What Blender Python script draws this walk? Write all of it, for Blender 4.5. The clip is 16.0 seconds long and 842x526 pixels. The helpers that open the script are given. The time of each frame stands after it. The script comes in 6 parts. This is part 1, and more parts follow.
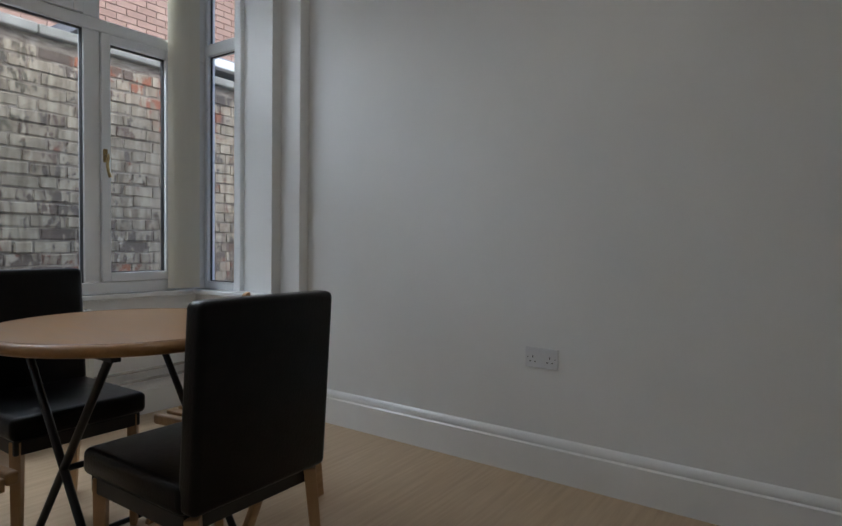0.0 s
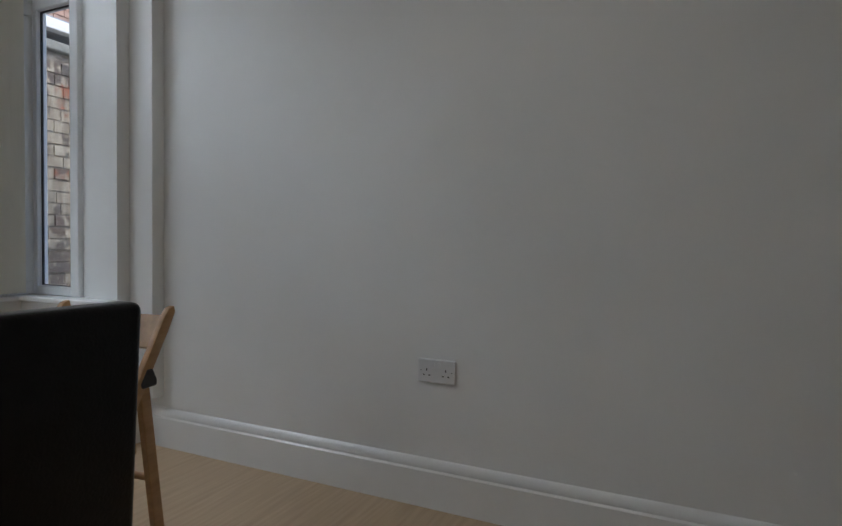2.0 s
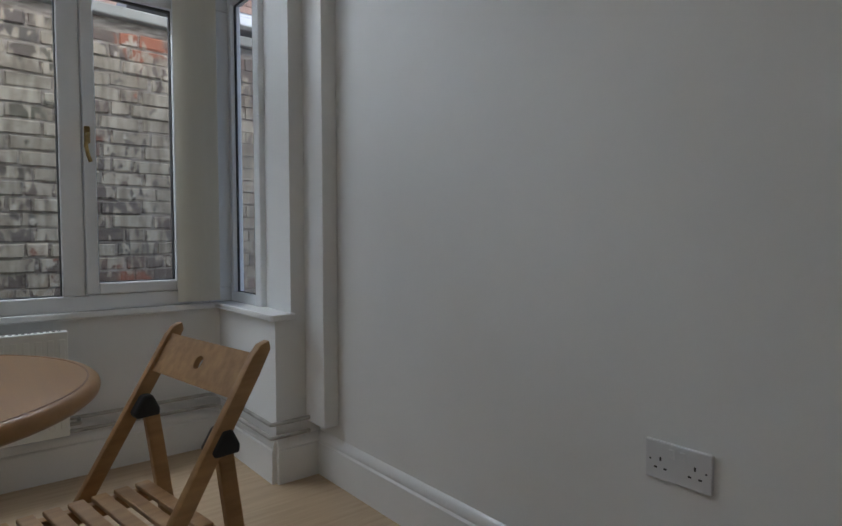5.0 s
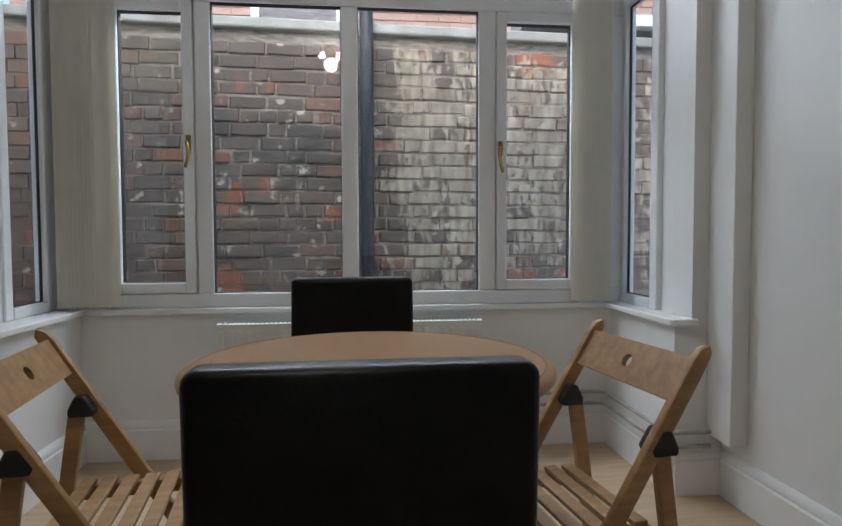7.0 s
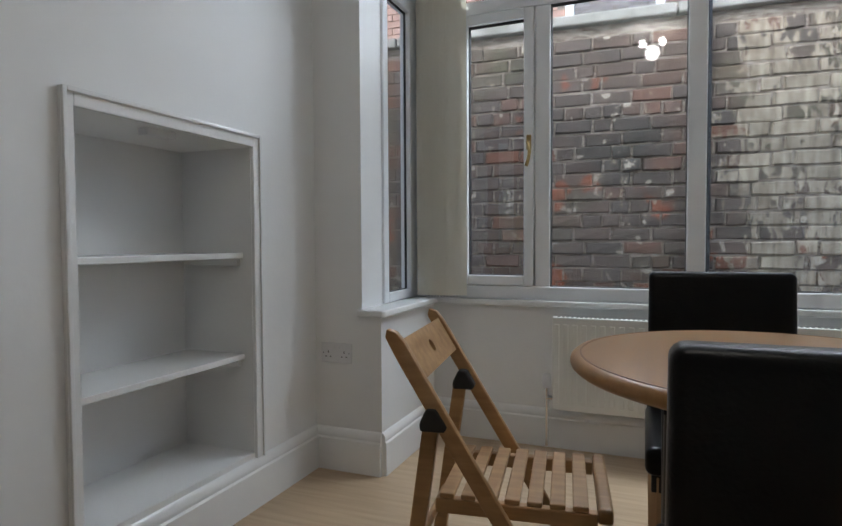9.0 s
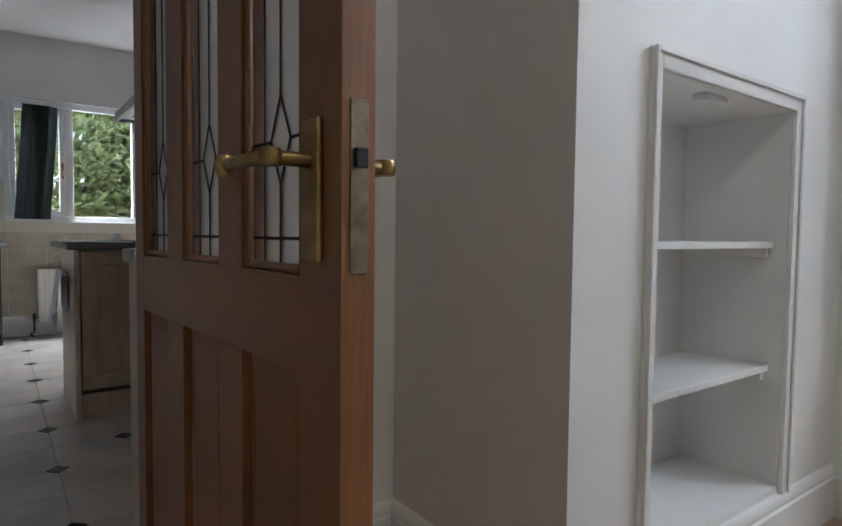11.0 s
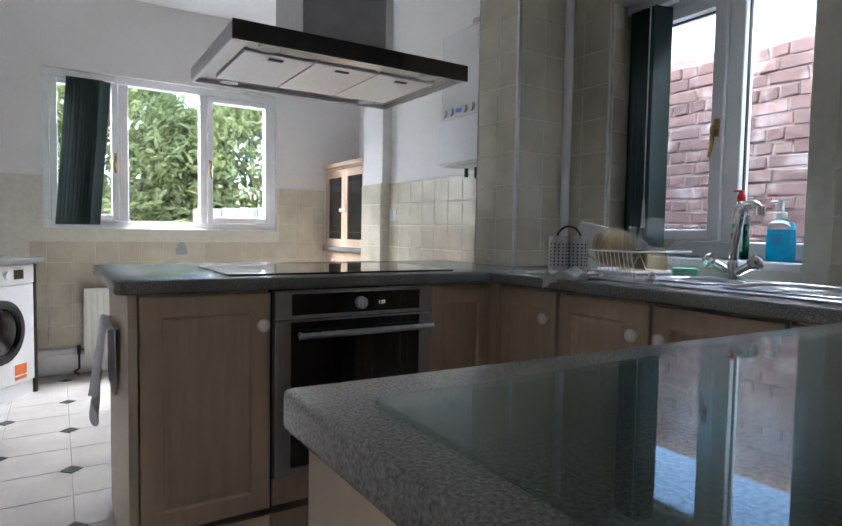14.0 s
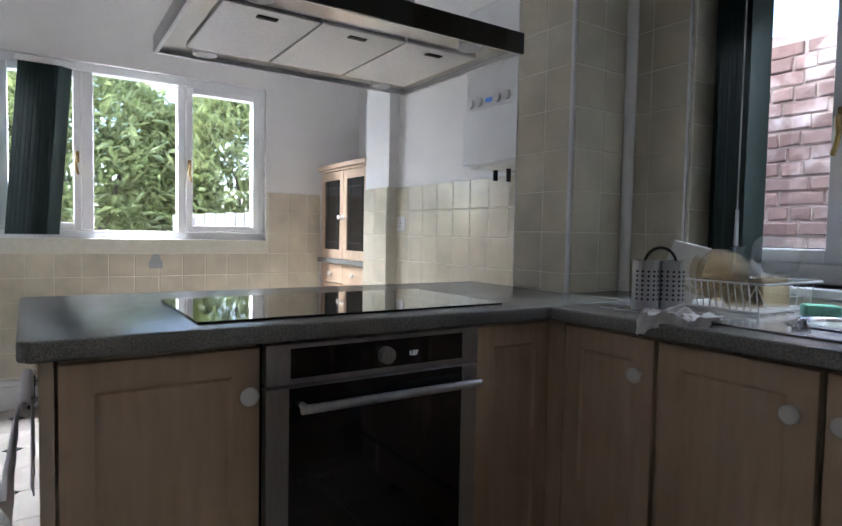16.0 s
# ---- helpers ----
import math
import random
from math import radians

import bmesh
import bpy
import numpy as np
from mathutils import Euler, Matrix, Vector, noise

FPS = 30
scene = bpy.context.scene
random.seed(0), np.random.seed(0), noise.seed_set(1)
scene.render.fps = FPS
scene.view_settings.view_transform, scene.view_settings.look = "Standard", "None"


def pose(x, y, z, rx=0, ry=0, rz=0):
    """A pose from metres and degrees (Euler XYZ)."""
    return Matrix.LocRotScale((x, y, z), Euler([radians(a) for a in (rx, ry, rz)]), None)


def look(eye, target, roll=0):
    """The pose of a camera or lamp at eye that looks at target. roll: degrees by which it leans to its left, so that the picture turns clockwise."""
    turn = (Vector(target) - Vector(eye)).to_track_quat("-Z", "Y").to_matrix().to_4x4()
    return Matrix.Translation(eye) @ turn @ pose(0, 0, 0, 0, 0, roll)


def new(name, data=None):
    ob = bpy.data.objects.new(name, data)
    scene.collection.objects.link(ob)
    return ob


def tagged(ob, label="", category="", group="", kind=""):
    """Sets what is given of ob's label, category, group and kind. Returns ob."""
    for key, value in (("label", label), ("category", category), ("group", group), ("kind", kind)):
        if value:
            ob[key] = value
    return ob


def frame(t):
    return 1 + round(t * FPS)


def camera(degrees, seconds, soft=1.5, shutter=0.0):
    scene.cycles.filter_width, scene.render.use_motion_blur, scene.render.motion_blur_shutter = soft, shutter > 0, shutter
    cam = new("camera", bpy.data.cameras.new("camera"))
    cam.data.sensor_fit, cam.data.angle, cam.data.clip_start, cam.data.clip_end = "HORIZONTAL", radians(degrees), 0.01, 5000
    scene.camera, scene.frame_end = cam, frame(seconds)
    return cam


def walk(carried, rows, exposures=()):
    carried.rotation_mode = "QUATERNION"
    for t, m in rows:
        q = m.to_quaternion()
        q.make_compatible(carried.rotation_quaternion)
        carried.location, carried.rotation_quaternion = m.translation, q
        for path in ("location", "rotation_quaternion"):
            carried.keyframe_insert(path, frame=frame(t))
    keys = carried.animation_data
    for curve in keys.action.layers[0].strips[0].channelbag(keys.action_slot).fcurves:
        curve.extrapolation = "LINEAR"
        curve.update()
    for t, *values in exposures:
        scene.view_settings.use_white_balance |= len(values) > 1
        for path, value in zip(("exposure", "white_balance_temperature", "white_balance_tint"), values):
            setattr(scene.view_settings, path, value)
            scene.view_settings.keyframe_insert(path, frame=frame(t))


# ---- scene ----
cam = camera(71.9, 16.0)
PATH = [
    (0, (-1.145, -0.716, 0.991), (0.491, 0.432, 0.919), 0.8),
    (0.5, (-1.14, -0.766, 0.986), (0.601, 0.215, 0.915), 0.9),
    (1, (-1.059, -0.798, 0.989), (0.733, 0.087, 0.912), 0.7),
    (1.5, (-0.959, -0.705, 0.966), (0.846, 0.155, 0.895), 0.8),
    (2, (-0.789, -0.587, 0.979), (1.016, 0.271, 0.908), 0.9),
    (2.5, (-0.634, -0.525, 1.006), (1.162, 0.351, 0.933), 0.9),
    (3, (-0.415, -0.481, 1.051), (1.365, 0.426, 0.958), 0.6),
    (5.5, (-0.057, -0.307, 0.995), (0.945, 1.421, 0.906), -0.1),
    (6, (-0.132, -0.288, 0.999), (0.573, 1.581, 0.909), -0.2),
    (6.5, (-0.192, -0.289, 0.992), (0.241, 1.662, 0.908), -0.2),
    (7, (-0.243, -0.292, 1.0), (-0.042, 1.696, 0.916), -0.2),
    (7.5, (-0.308, -0.297, 0.996), (-0.363, 1.7, 0.92), -0.3),
    (8, (-0.373, -0.292, 0.994), (-0.635, 1.689, 0.919), -0.2),
    (8.5, (-0.421, -0.301, 0.986), (-0.846, 1.652, 0.917), -0.2),
    (9, (-0.45, -0.317, 0.97), (-1.203, 1.535, 0.896), -0.3),
    (9.5, (-0.516, -0.335, 0.939), (-1.66, 1.305, 0.889), -0.3),
    (10, (-0.597, -0.357, 0.935), (-2.014, 1.054, 0.888), -1.1),
    (10.2, (-0.652, -0.385, 0.932), (-2.16, 0.928, 0.891), -1.0),
    (12.3, (-1.904, -0.531, 0.964), (-3.559, 0.586, 0.851), 1.1),
    (12.5, (-1.997, -0.512, 0.956), (-3.663, 0.589, 0.845), 1.1),
    (13, (-2.204, -0.478, 0.978), (-3.883, 0.603, 0.867), 1.1),
    (13.5, (-2.372, -0.445, 1.0), (-4.061, 0.621, 0.892), 1.0),
    (14, (-2.581, -0.334, 1.037), (-4.274, 0.725, 0.929), 1.0),
    (14.5, (-2.718, -0.271, 1.062), (-4.413, 0.786, 0.955), 0.9),
    (15, (-2.875, -0.215, 1.107), (-4.565, 0.849, 1.003), 1.0),
    (15.5, (-3.001, -0.189, 1.101), (-4.681, 0.89, 0.999), 1.0),
    (16, (-3.124, -0.167, 1.089), (-4.796, 0.925, 0.99), 1.1),
]
walk(cam, [(t, look(eye, target, roll)) for t, eye, target, roll in PATH],
     exposures=[(0, 1.05, 6150, 10), (3.0, 1.0, 6150, 10), (5.5, 0.9, 6150, 10), (6.2, 1.1, 6200, 10), (7.2, 1.47, 6200, 10), (8.5, 1.45, 6150, 10), (10.2, 1.45, 6100, 10), (12.3, 2.97, 5980, 12), (16, 2.78, 6000, 12)])

# ---- world, sun, lamps ----
world = bpy.data.worlds.new("world")
scene.world = world
world.use_nodes = True
wn = world.node_tree.nodes
sky = wn.new("ShaderNodeTexSky")
sky.sky_type, sky.sun_disc = "NISHITA", False
sky.sun_elevation, sky.sun_rotation = radians(48), radians(200)
sky.air_density, sky.dust_density = 1.0, 1.5
wn["Background"].inputs["Strength"].default_value = 0.15
world.node_tree.links.new(sky.outputs[0], wn["Background"].inputs["Color"])
sun = new("sun", bpy.data.lights.new("sun", "SUN"))
sun.data.energy, sun.data.angle, sun.data.color = 1.0, radians(25), (1.0, 0.99, 0.97)
sun.matrix_world = look((0, 0, 30), (8 * math.sin(radians(20)), 8 * math.cos(radians(20)), 22))



def window_lamp(name, eye, target, w, h, watts, color=(0.86, 0.94, 1.0)):
    """Daylight that enters through one window opening."""
    lamp = new(name, bpy.data.lights.new(name, "AREA"))
    lamp.data.shape, lamp.data.size, lamp.data.size_y, lamp.data.energy, lamp.data.color = "RECTANGLE", w, h, watts, color
    lamp.matrix_world = look(eye, target)
    return lamp


window_lamp("daylight_bay", (-0.28, 2.95, 2.78), (-0.28, 0.4, 0.7), 2.4, 0.5, 25)
window_lamp("daylight_garden", (-7.85, 0.39, 2.6), (-4.6, 0.39, 0.5), 1.6, 0.5, 58, (0.94, 0.97, 1.0))
window_lamp("daylight_sink", (-3.91, 2.35, 2.65), (-3.91, 0.6, 0.8), 0.8, 0.4, 12.5)
bulb = new("bulb_light", bpy.data.lights.new("bulb_light", "POINT"))
bulb.data.energy, bulb.data.color, bulb.data.shadow_soft_size = 1.2, (1.0, 0.94, 0.86), 0.06
bulb.location = (-0.5, 0.05, 2.5)

# ---- helpers ----
def bx(bm, x0, x1, y0, y1, z0, z1, m=None):
    vs = [bm.verts.new((x, y, z)) for z in (z0, z1) for y in (y0, y1) for x in (x0, x1)]
    for f in ((0, 2, 3, 1), (4, 5, 7, 6), (0, 1, 5, 4), (2, 6, 7, 3), (0, 4, 6, 2), (1, 3, 7, 5)):
        bm.faces.new([vs[i] for i in f])
    if m is not None:
        bmesh.ops.transform(bm, matrix=m, verts=vs)
    return vs


def rod(bm, a, b, r, r2=None, seg=12):
    a, b = Vector(a), Vector(b)
    q = (b - a).to_track_quat("Z", "Y").to_matrix().to_4x4()
    m = Matrix.Translation((a + b) / 2) @ q
    return bmesh.ops.create_cone(bm, cap_ends=True, segments=seg, radius1=r, radius2=r if r2 is None else r2, depth=(b - a).length, matrix=m)["verts"]


def sweep(bm, pts, r, seg=8):
    pts = [Vector(p) for p in pts]
    rings = []
    side = None
    for i, p in enumerate(pts):
        d = (pts[min(i + 1, len(pts) - 1)] - pts[max(i - 1, 0)]).normalized()
        if side is None:
            side = d.orthogonal().normalized()
        side = (side - d * side.dot(d)).normalized()
        up = d.cross(side)
        rings.append([bm.verts.new(p + r * (math.cos(2 * math.pi * k / seg) * side + math.sin(2 * math.pi * k / seg) * up)) for k in range(seg)])
    for a, b in zip(rings, rings[1:]):
        for k in range(seg):
            bm.faces.new((a[k], a[(k + 1) % seg], b[(k + 1) % seg], b[k]))
    bm.faces.new(rings[0][::-1]), bm.faces.new(rings[-1])


def lathe(bm, prof, c=(0, 0, 0), seg=24, sy=1.0):
    rings = [[bm.verts.new((c[0] + r * math.cos(2 * math.pi * k / seg), c[1] + sy * r * math.sin(2 * math.pi * k / seg), c[2] + z)) for k in range(seg)] for r, z in prof]
    for a, b in zip(rings, rings[1:]):
        for k in range(seg):
            bm.faces.new((a[k], a[(k + 1) % seg], b[(k + 1) % seg], b[k]))
    bm.faces.new(rings[0][::-1]), bm.faces.new(rings[-1])


def prism(bm, poly, z0, z1):
    lo = [bm.verts.new((x, y, z0)) for x, y in poly]
    hi = [bm.verts.new((x, y, z1)) for x, y in poly]
    n = len(poly)
    bm.faces.new(lo[::-1]), bm.faces.new(hi)
    for k in range(n):
        bm.faces.new((lo[k], lo[(k + 1) % n], hi[(k + 1) % n], hi[k]))
    return lo + hi


def bevelled(bm, w, seg=2, angle=30):
    bmesh.ops.recalc_face_normals(bm, faces=bm.faces)
    es = [e for e in bm.edges if len(e.link_faces) == 2 and e.calc_face_angle(0) > radians(angle)]
    if w > 0 and es:
        bmesh.ops.bevel(bm, geom=es, offset=w, segments=seg, affect="EDGES", profile=0.5, clamp_overlap=True)


def part(name, bm, material, parent=None, label="", bevel=0.0, smooth=False, seg=2):
    bevelled(bm, bevel, seg)
    me = bpy.data.meshes.new(name)
    bm.to_mesh(me)
    bm.free()
    me.materials.append(material)
    if smooth:
        for p in me.polygons:
            p.use_smooth = True
        me.set_sharp_from_angle(angle=radians(40))
    ob = new(name, me)
    if parent is not None:
        ob.parent = parent
    if label:
        tagged(ob, label)
    return ob


def thing(name, m, label, category, group=""):
    ob = new(name)
    ob.empty_display_size = 0.05
    ob.matrix_world = m
    return tagged(ob, label, category, group)


def struct(name, bm, material, label="", bevel=0.0, smooth=False, category=""):
    return tagged(part(name, bm, material, None, "", bevel, smooth), label, category, kind="structure")


def B(*boxes):
    bm = bmesh.new()
    for b in boxes:
        bx(bm, *b)
    return bm


def leaning(x, y, z, d):
    """A dish whose open side looks along d."""
    return Matrix.Translation((x, y, z)) @ Vector(d).to_track_quat("Z", "Y").to_matrix().to_4x4()


def child_box(name, material, parent, box, bevel=0.0, label=""):
    return part(name, B(box), material, parent, label, bevel)


# ---- materials ----
def mat(name, col, rough=0.6, metal=0.0, col2=None, scale=6.0, mix=0.5, bump=0.0, bscale=40.0, stretch=(1, 1, 1), coat=0.0, spec=0.5, rvar=0.0, trans=0.0, sss=0.0):
    m = bpy.data.materials.new(name)
    m.use_nodes = True
    nt = m.node_tree
    p = nt.nodes["Principled BSDF"]
    p.inputs["Roughness"].default_value, p.inputs["Metallic"].default_value = rough, metal
    p.inputs["Coat Weight"].default_value, p.inputs["Specular IOR Level"].default_value = coat, spec
    p.inputs["Base Color"].default_value = (*col, 1)
    p.inputs["Transmission Weight"].default_value = trans
    tc = nt.nodes.new("ShaderNodeTexCoord")
    mp = nt.nodes.new("ShaderNodeMapping")
    mp.inputs["Scale"].default_value = stretch
    nt.links.new(tc.outputs["Object"], mp.inputs[0])
    n1 = nt.nodes.new("ShaderNodeTexNoise")
    n1.inputs["Scale"].default_value, n1.inputs["Detail"].default_value = scale, 6
    nt.links.new(mp.outputs[0], n1.inputs["Vector"])
    if col2 is not None:
        r = nt.nodes.new("ShaderNodeValToRGB")
        r.color_ramp.elements[0].position, r.color_ramp.elements[1].position = 0.5 - 0.35 * mix, 0.5 + 0.35 * mix
        r.color_ramp.elements[0].color, r.color_ramp.elements[1].color = (*col, 1), (*col2, 1)
        nt.links.new(n1.outputs["Fac"], r.inputs[0])
        nt.links.new(r.outputs[0], p.inputs["Base Color"])
    if rvar:
        mr = nt.nodes.new("ShaderNodeMapRange")
        mr.inputs["To Min"].default_value, mr.inputs["To Max"].default_value = rough - rvar, rough + rvar
        nt.links.new(n1.outputs["Fac"], mr.inputs["Value"])
        nt.links.new(mr.outputs[0], p.inputs["Roughness"])
    if bump:
        n2 = nt.nodes.new("ShaderNodeTexNoise")
        n2.inputs["Scale"].default_value, n2.inputs["Detail"].default_value = bscale, 4
        nt.links.new(mp.outputs[0], n2.inputs["Vector"])
        b = nt.nodes.new("ShaderNodeBump")
        b.inputs["Strength"].default_value, b.inputs["Distance"].default_value = bump, 0.004
        nt.links.new(n2.outputs["Fac"], b.inputs["Height"])
        nt.links.new(b.outputs[0], p.inputs["Normal"])
    return m


M_wall = mat("wall_paint", (0.78, 0.78, 0.77), 0.55, col2=(0.83, 0.83, 0.82), scale=1.5, bump=0.12, bscale=60, rvar=0.08)
M_ceil = mat("ceiling_paint", (0.8, 0.8, 0.79), 0.8, col2=(0.84, 0.84, 0.83), scale=2, bump=0.1, bscale=80)
M_trim = mat("gloss_paint", (0.8, 0.8, 0.79), 0.22, col2=(0.85, 0.85, 0.84), scale=3, bump=0.08, bscale=25)
M_lining = mat("cream_gloss_paint", (0.5, 0.44, 0.34), 0.3, col2=(0.56, 0.5, 0.4), scale=3, bump=0.08, bscale=25)
M_upvc = mat("upvc", (0.82, 0.84, 0.85), 0.3, col2=(0.86, 0.87, 0.88), scale=8, bump=0.02)
M_gasket = mat("gasket", (0.02, 0.02, 0.02), 0.6, col2=(0.04, 0.04, 0.04))
M_kwall = mat("kitchen_paint", (0.76, 0.75, 0.74), 0.6, col2=(0.8, 0.79, 0.78), scale=1.5, bump=0.12, bscale=60)
M_floor = mat("laminate_oak", (0.44, 0.31, 0.19), 0.38, col2=(0.54, 0.4, 0.26), scale=3, stretch=(1, 14, 14), bump=0.05, bscale=30, rvar=0.08)
M_leather = mat("black_leather", (0.003, 0.003, 0.003), 0.32, col2=(0.006, 0.0055, 0.0055), scale=20, bump=0.2, bscale=160, spec=0.22, rvar=0.06)
M_beech = mat("beech_wood", (0.35, 0.19, 0.075), 0.42, col2=(0.47, 0.275, 0.115), scale=5, stretch=(1, 9, 9), bump=0.05, bscale=40)
M_chairleg = mat("pale_wood", (0.45, 0.27, 0.13), 0.4, col2=(0.55, 0.35, 0.18), scale=5, stretch=(9, 9, 1), bump=0.05)
M_table = mat("table_veneer", (0.34, 0.175, 0.06), 0.33, col2=(0.41, 0.22, 0.085), scale=4, stretch=(12, 1, 6), bump=0.03, rvar=0.07)
M_dkmetal = mat("dark_metal", (0.03, 0.03, 0.035), 0.4, 0.7, col2=(0.05, 0.05, 0.05))
M_blackpl = mat("black_plastic", (0.012, 0.012, 0.013), 0.45, col2=(0.02, 0.02, 0.02), bump=0.05)
M_blind = mat("cream_blind", (0.84, 0.82, 0.74), 0.8, col2=(0.88, 0.86, 0.78), scale=30, stretch=(1, 1, 0.1), bump=0.05, bscale=200)
M_gblind = mat("green_blind", (0.004, 0.016, 0.013), 0.8, col2=(0.006, 0.023, 0.019), scale=30, stretch=(1, 1, 0.1), bump=0.15, bscale=200)
M_brass = mat("brass", (0.46, 0.33, 0.14), 0.34, 1.0, col2=(0.25, 0.17, 0.07), scale=30)
M_lock = mat("worn_lock_plate", (0.3, 0.25, 0.17), 0.4, 1.0, col2=(0.16, 0.12, 0.08), scale=40)
M_steel = mat("brushed_steel", (0.45, 0.45, 0.46), 0.36, 1.0, col2=(0.55, 0.55, 0.56), scale=12, stretch=(20, 1, 1), rvar=0.06)
M_chrome = mat("chrome", (0.75, 0.76, 0.78), 0.08, 1.0, col2=(0.7, 0.71, 0.73))
M_sink = mat("sink_steel", (0.55, 0.55, 0.56), 0.25, 1.0, col2=(0.62, 0.62, 0.63), scale=20, rvar=0.06)
M_rad = mat("radiator_enamel", (0.74, 0.74, 0.7), 0.35, col2=(0.78, 0.78, 0.74), scale=5)
M_socket = mat("socket_plastic", (0.69, 0.69, 0.7), 0.3, col2=(0.73, 0.73, 0.74))
M_slot = mat("slot_dark", (0.02, 0.02, 0.02), 0.6, col2=(0.03, 0.03, 0.03))
M_red = mat("red_plastic", (0.6, 0.02, 0.02), 0.35, col2=(0.65, 0.03, 0.03))
M_unit = mat("limed_oak_unit", (0.5, 0.365, 0.25), 0.38, col2=(0.6, 0.45, 0.325), scale=4, stretch=(8, 8, 1), bump=0.05, bscale=60, rvar=0.06)
M_panel = mat("unit_end_panel", (0.6, 0.49, 0.37), 0.45, col2=(0.65, 0.54, 0.42), scale=3, stretch=(8, 8, 1), bump=0.03)
# near-black that puts the shade of gaps, slots and holes into colour
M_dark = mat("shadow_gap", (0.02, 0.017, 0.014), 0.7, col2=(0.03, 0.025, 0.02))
M_blackgl = mat("black_glass", (0.006, 0.006, 0.007), 0.05, col2=(0.008, 0.008, 0.009), coat=0.5)
M_white = mat("white_enamel", (0.8, 0.81, 0.82), 0.25, col2=(0.83, 0.84, 0.85), scale=8)
M_knob = mat("white_ceramic", (0.8, 0.78, 0.74), 0.12, col2=(0.84, 0.82, 0.78))
M_orange = mat("orange_label", (0.75, 0.16, 0.03), 0.4, col2=(0.8, 0.19, 0.04))
M_fabric = mat("towel_cotton", (0.82, 0.84, 0.88), 0.95, col2=(0.86, 0.88, 0.92), scale=60, bump=0.15, bscale=220)
M_greycloth = mat("grey_cloth", (0.48, 0.47, 0.47), 0.95, col2=(0.6, 0.585, 0.58), scale=40, bump=0.15, bscale=220)
M_sponge = mat("green_sponge", (0.22, 0.56, 0.42), 0.9, col2=(0.28, 0.64, 0.5), scale=80, bump=0.8, bscale=300)
M_pipeblk = mat("black_pipe", (0.014, 0.015, 0.017), 0.45, col2=(0.028, 0.029, 0.03), scale=10, bump=0.1)
M_pipe = mat("painted_pipe", (0.6, 0.6, 0.58), 0.35, col2=(0.22, 0.18, 0.15), scale=14, mix=1.2)
M_stone = mat("coping_stone", (0.33, 0.32, 0.29), 0.9, col2=(0.2, 0.2, 0.17), scale=9, bump=0.6, bscale=60)
M_conc = mat("yard_concrete", (0.22, 0.21, 0.2), 0.9, col2=(0.28, 0.27, 0.25), scale=4, bump=0.4)
M_lead = mat("lead_flashing", (0.3, 0.32, 0.34), 0.55, 0.3, col2=(0.36, 0.38, 0.4), scale=10, bump=0.2)
M_came = mat("lead_came", (0.045, 0.045, 0.045), 0.5, 0.5, col2=(0.07, 0.07, 0.07), scale=30)
M_bark = mat("bark", (0.09, 0.07, 0.05), 0.9, col2=(0.13, 0.1, 0.07), scale=20, bump=0.6)
M_fence = mat("white_fence", (0.3, 0.285, 0.27), 0.7, col2=(0.38, 0.365, 0.35), scale=8, bump=0.2)
M_tilegr = mat("tile_grout", (0.62, 0.6, 0.51), 0.8, col2=(0.68, 0.66, 0.57), scale=30)
M_floorgr = mat("floor_grout", (0.42, 0.38, 0.34), 0.8, col2=(0.5, 0.46, 0.42), scale=20)
M_metaltrim = mat("aluminium_trim", (0.6, 0.6, 0.6), 0.3, 1.0, col2=(0.65, 0.65, 0.65))
M_blue = mat("blue_display", (0.1, 0.3, 0.9), 0.3, col2=(0.12, 0.33, 0.95))
M_soaplabel = mat("soap_label", (0.02, 0.3, 0.55), 0.3, col2=(0.03, 0.34, 0.6))
M_white_lbl = mat("label_white", (0.75, 0.76, 0.75), 0.4, col2=(0.8, 0.8, 0.8))
M_filter = mat("hood_filter", (0.66, 0.65, 0.65), 0.45, 0.6, col2=(0.74, 0.73, 0.73), scale=90, bump=0.5, bscale=220)


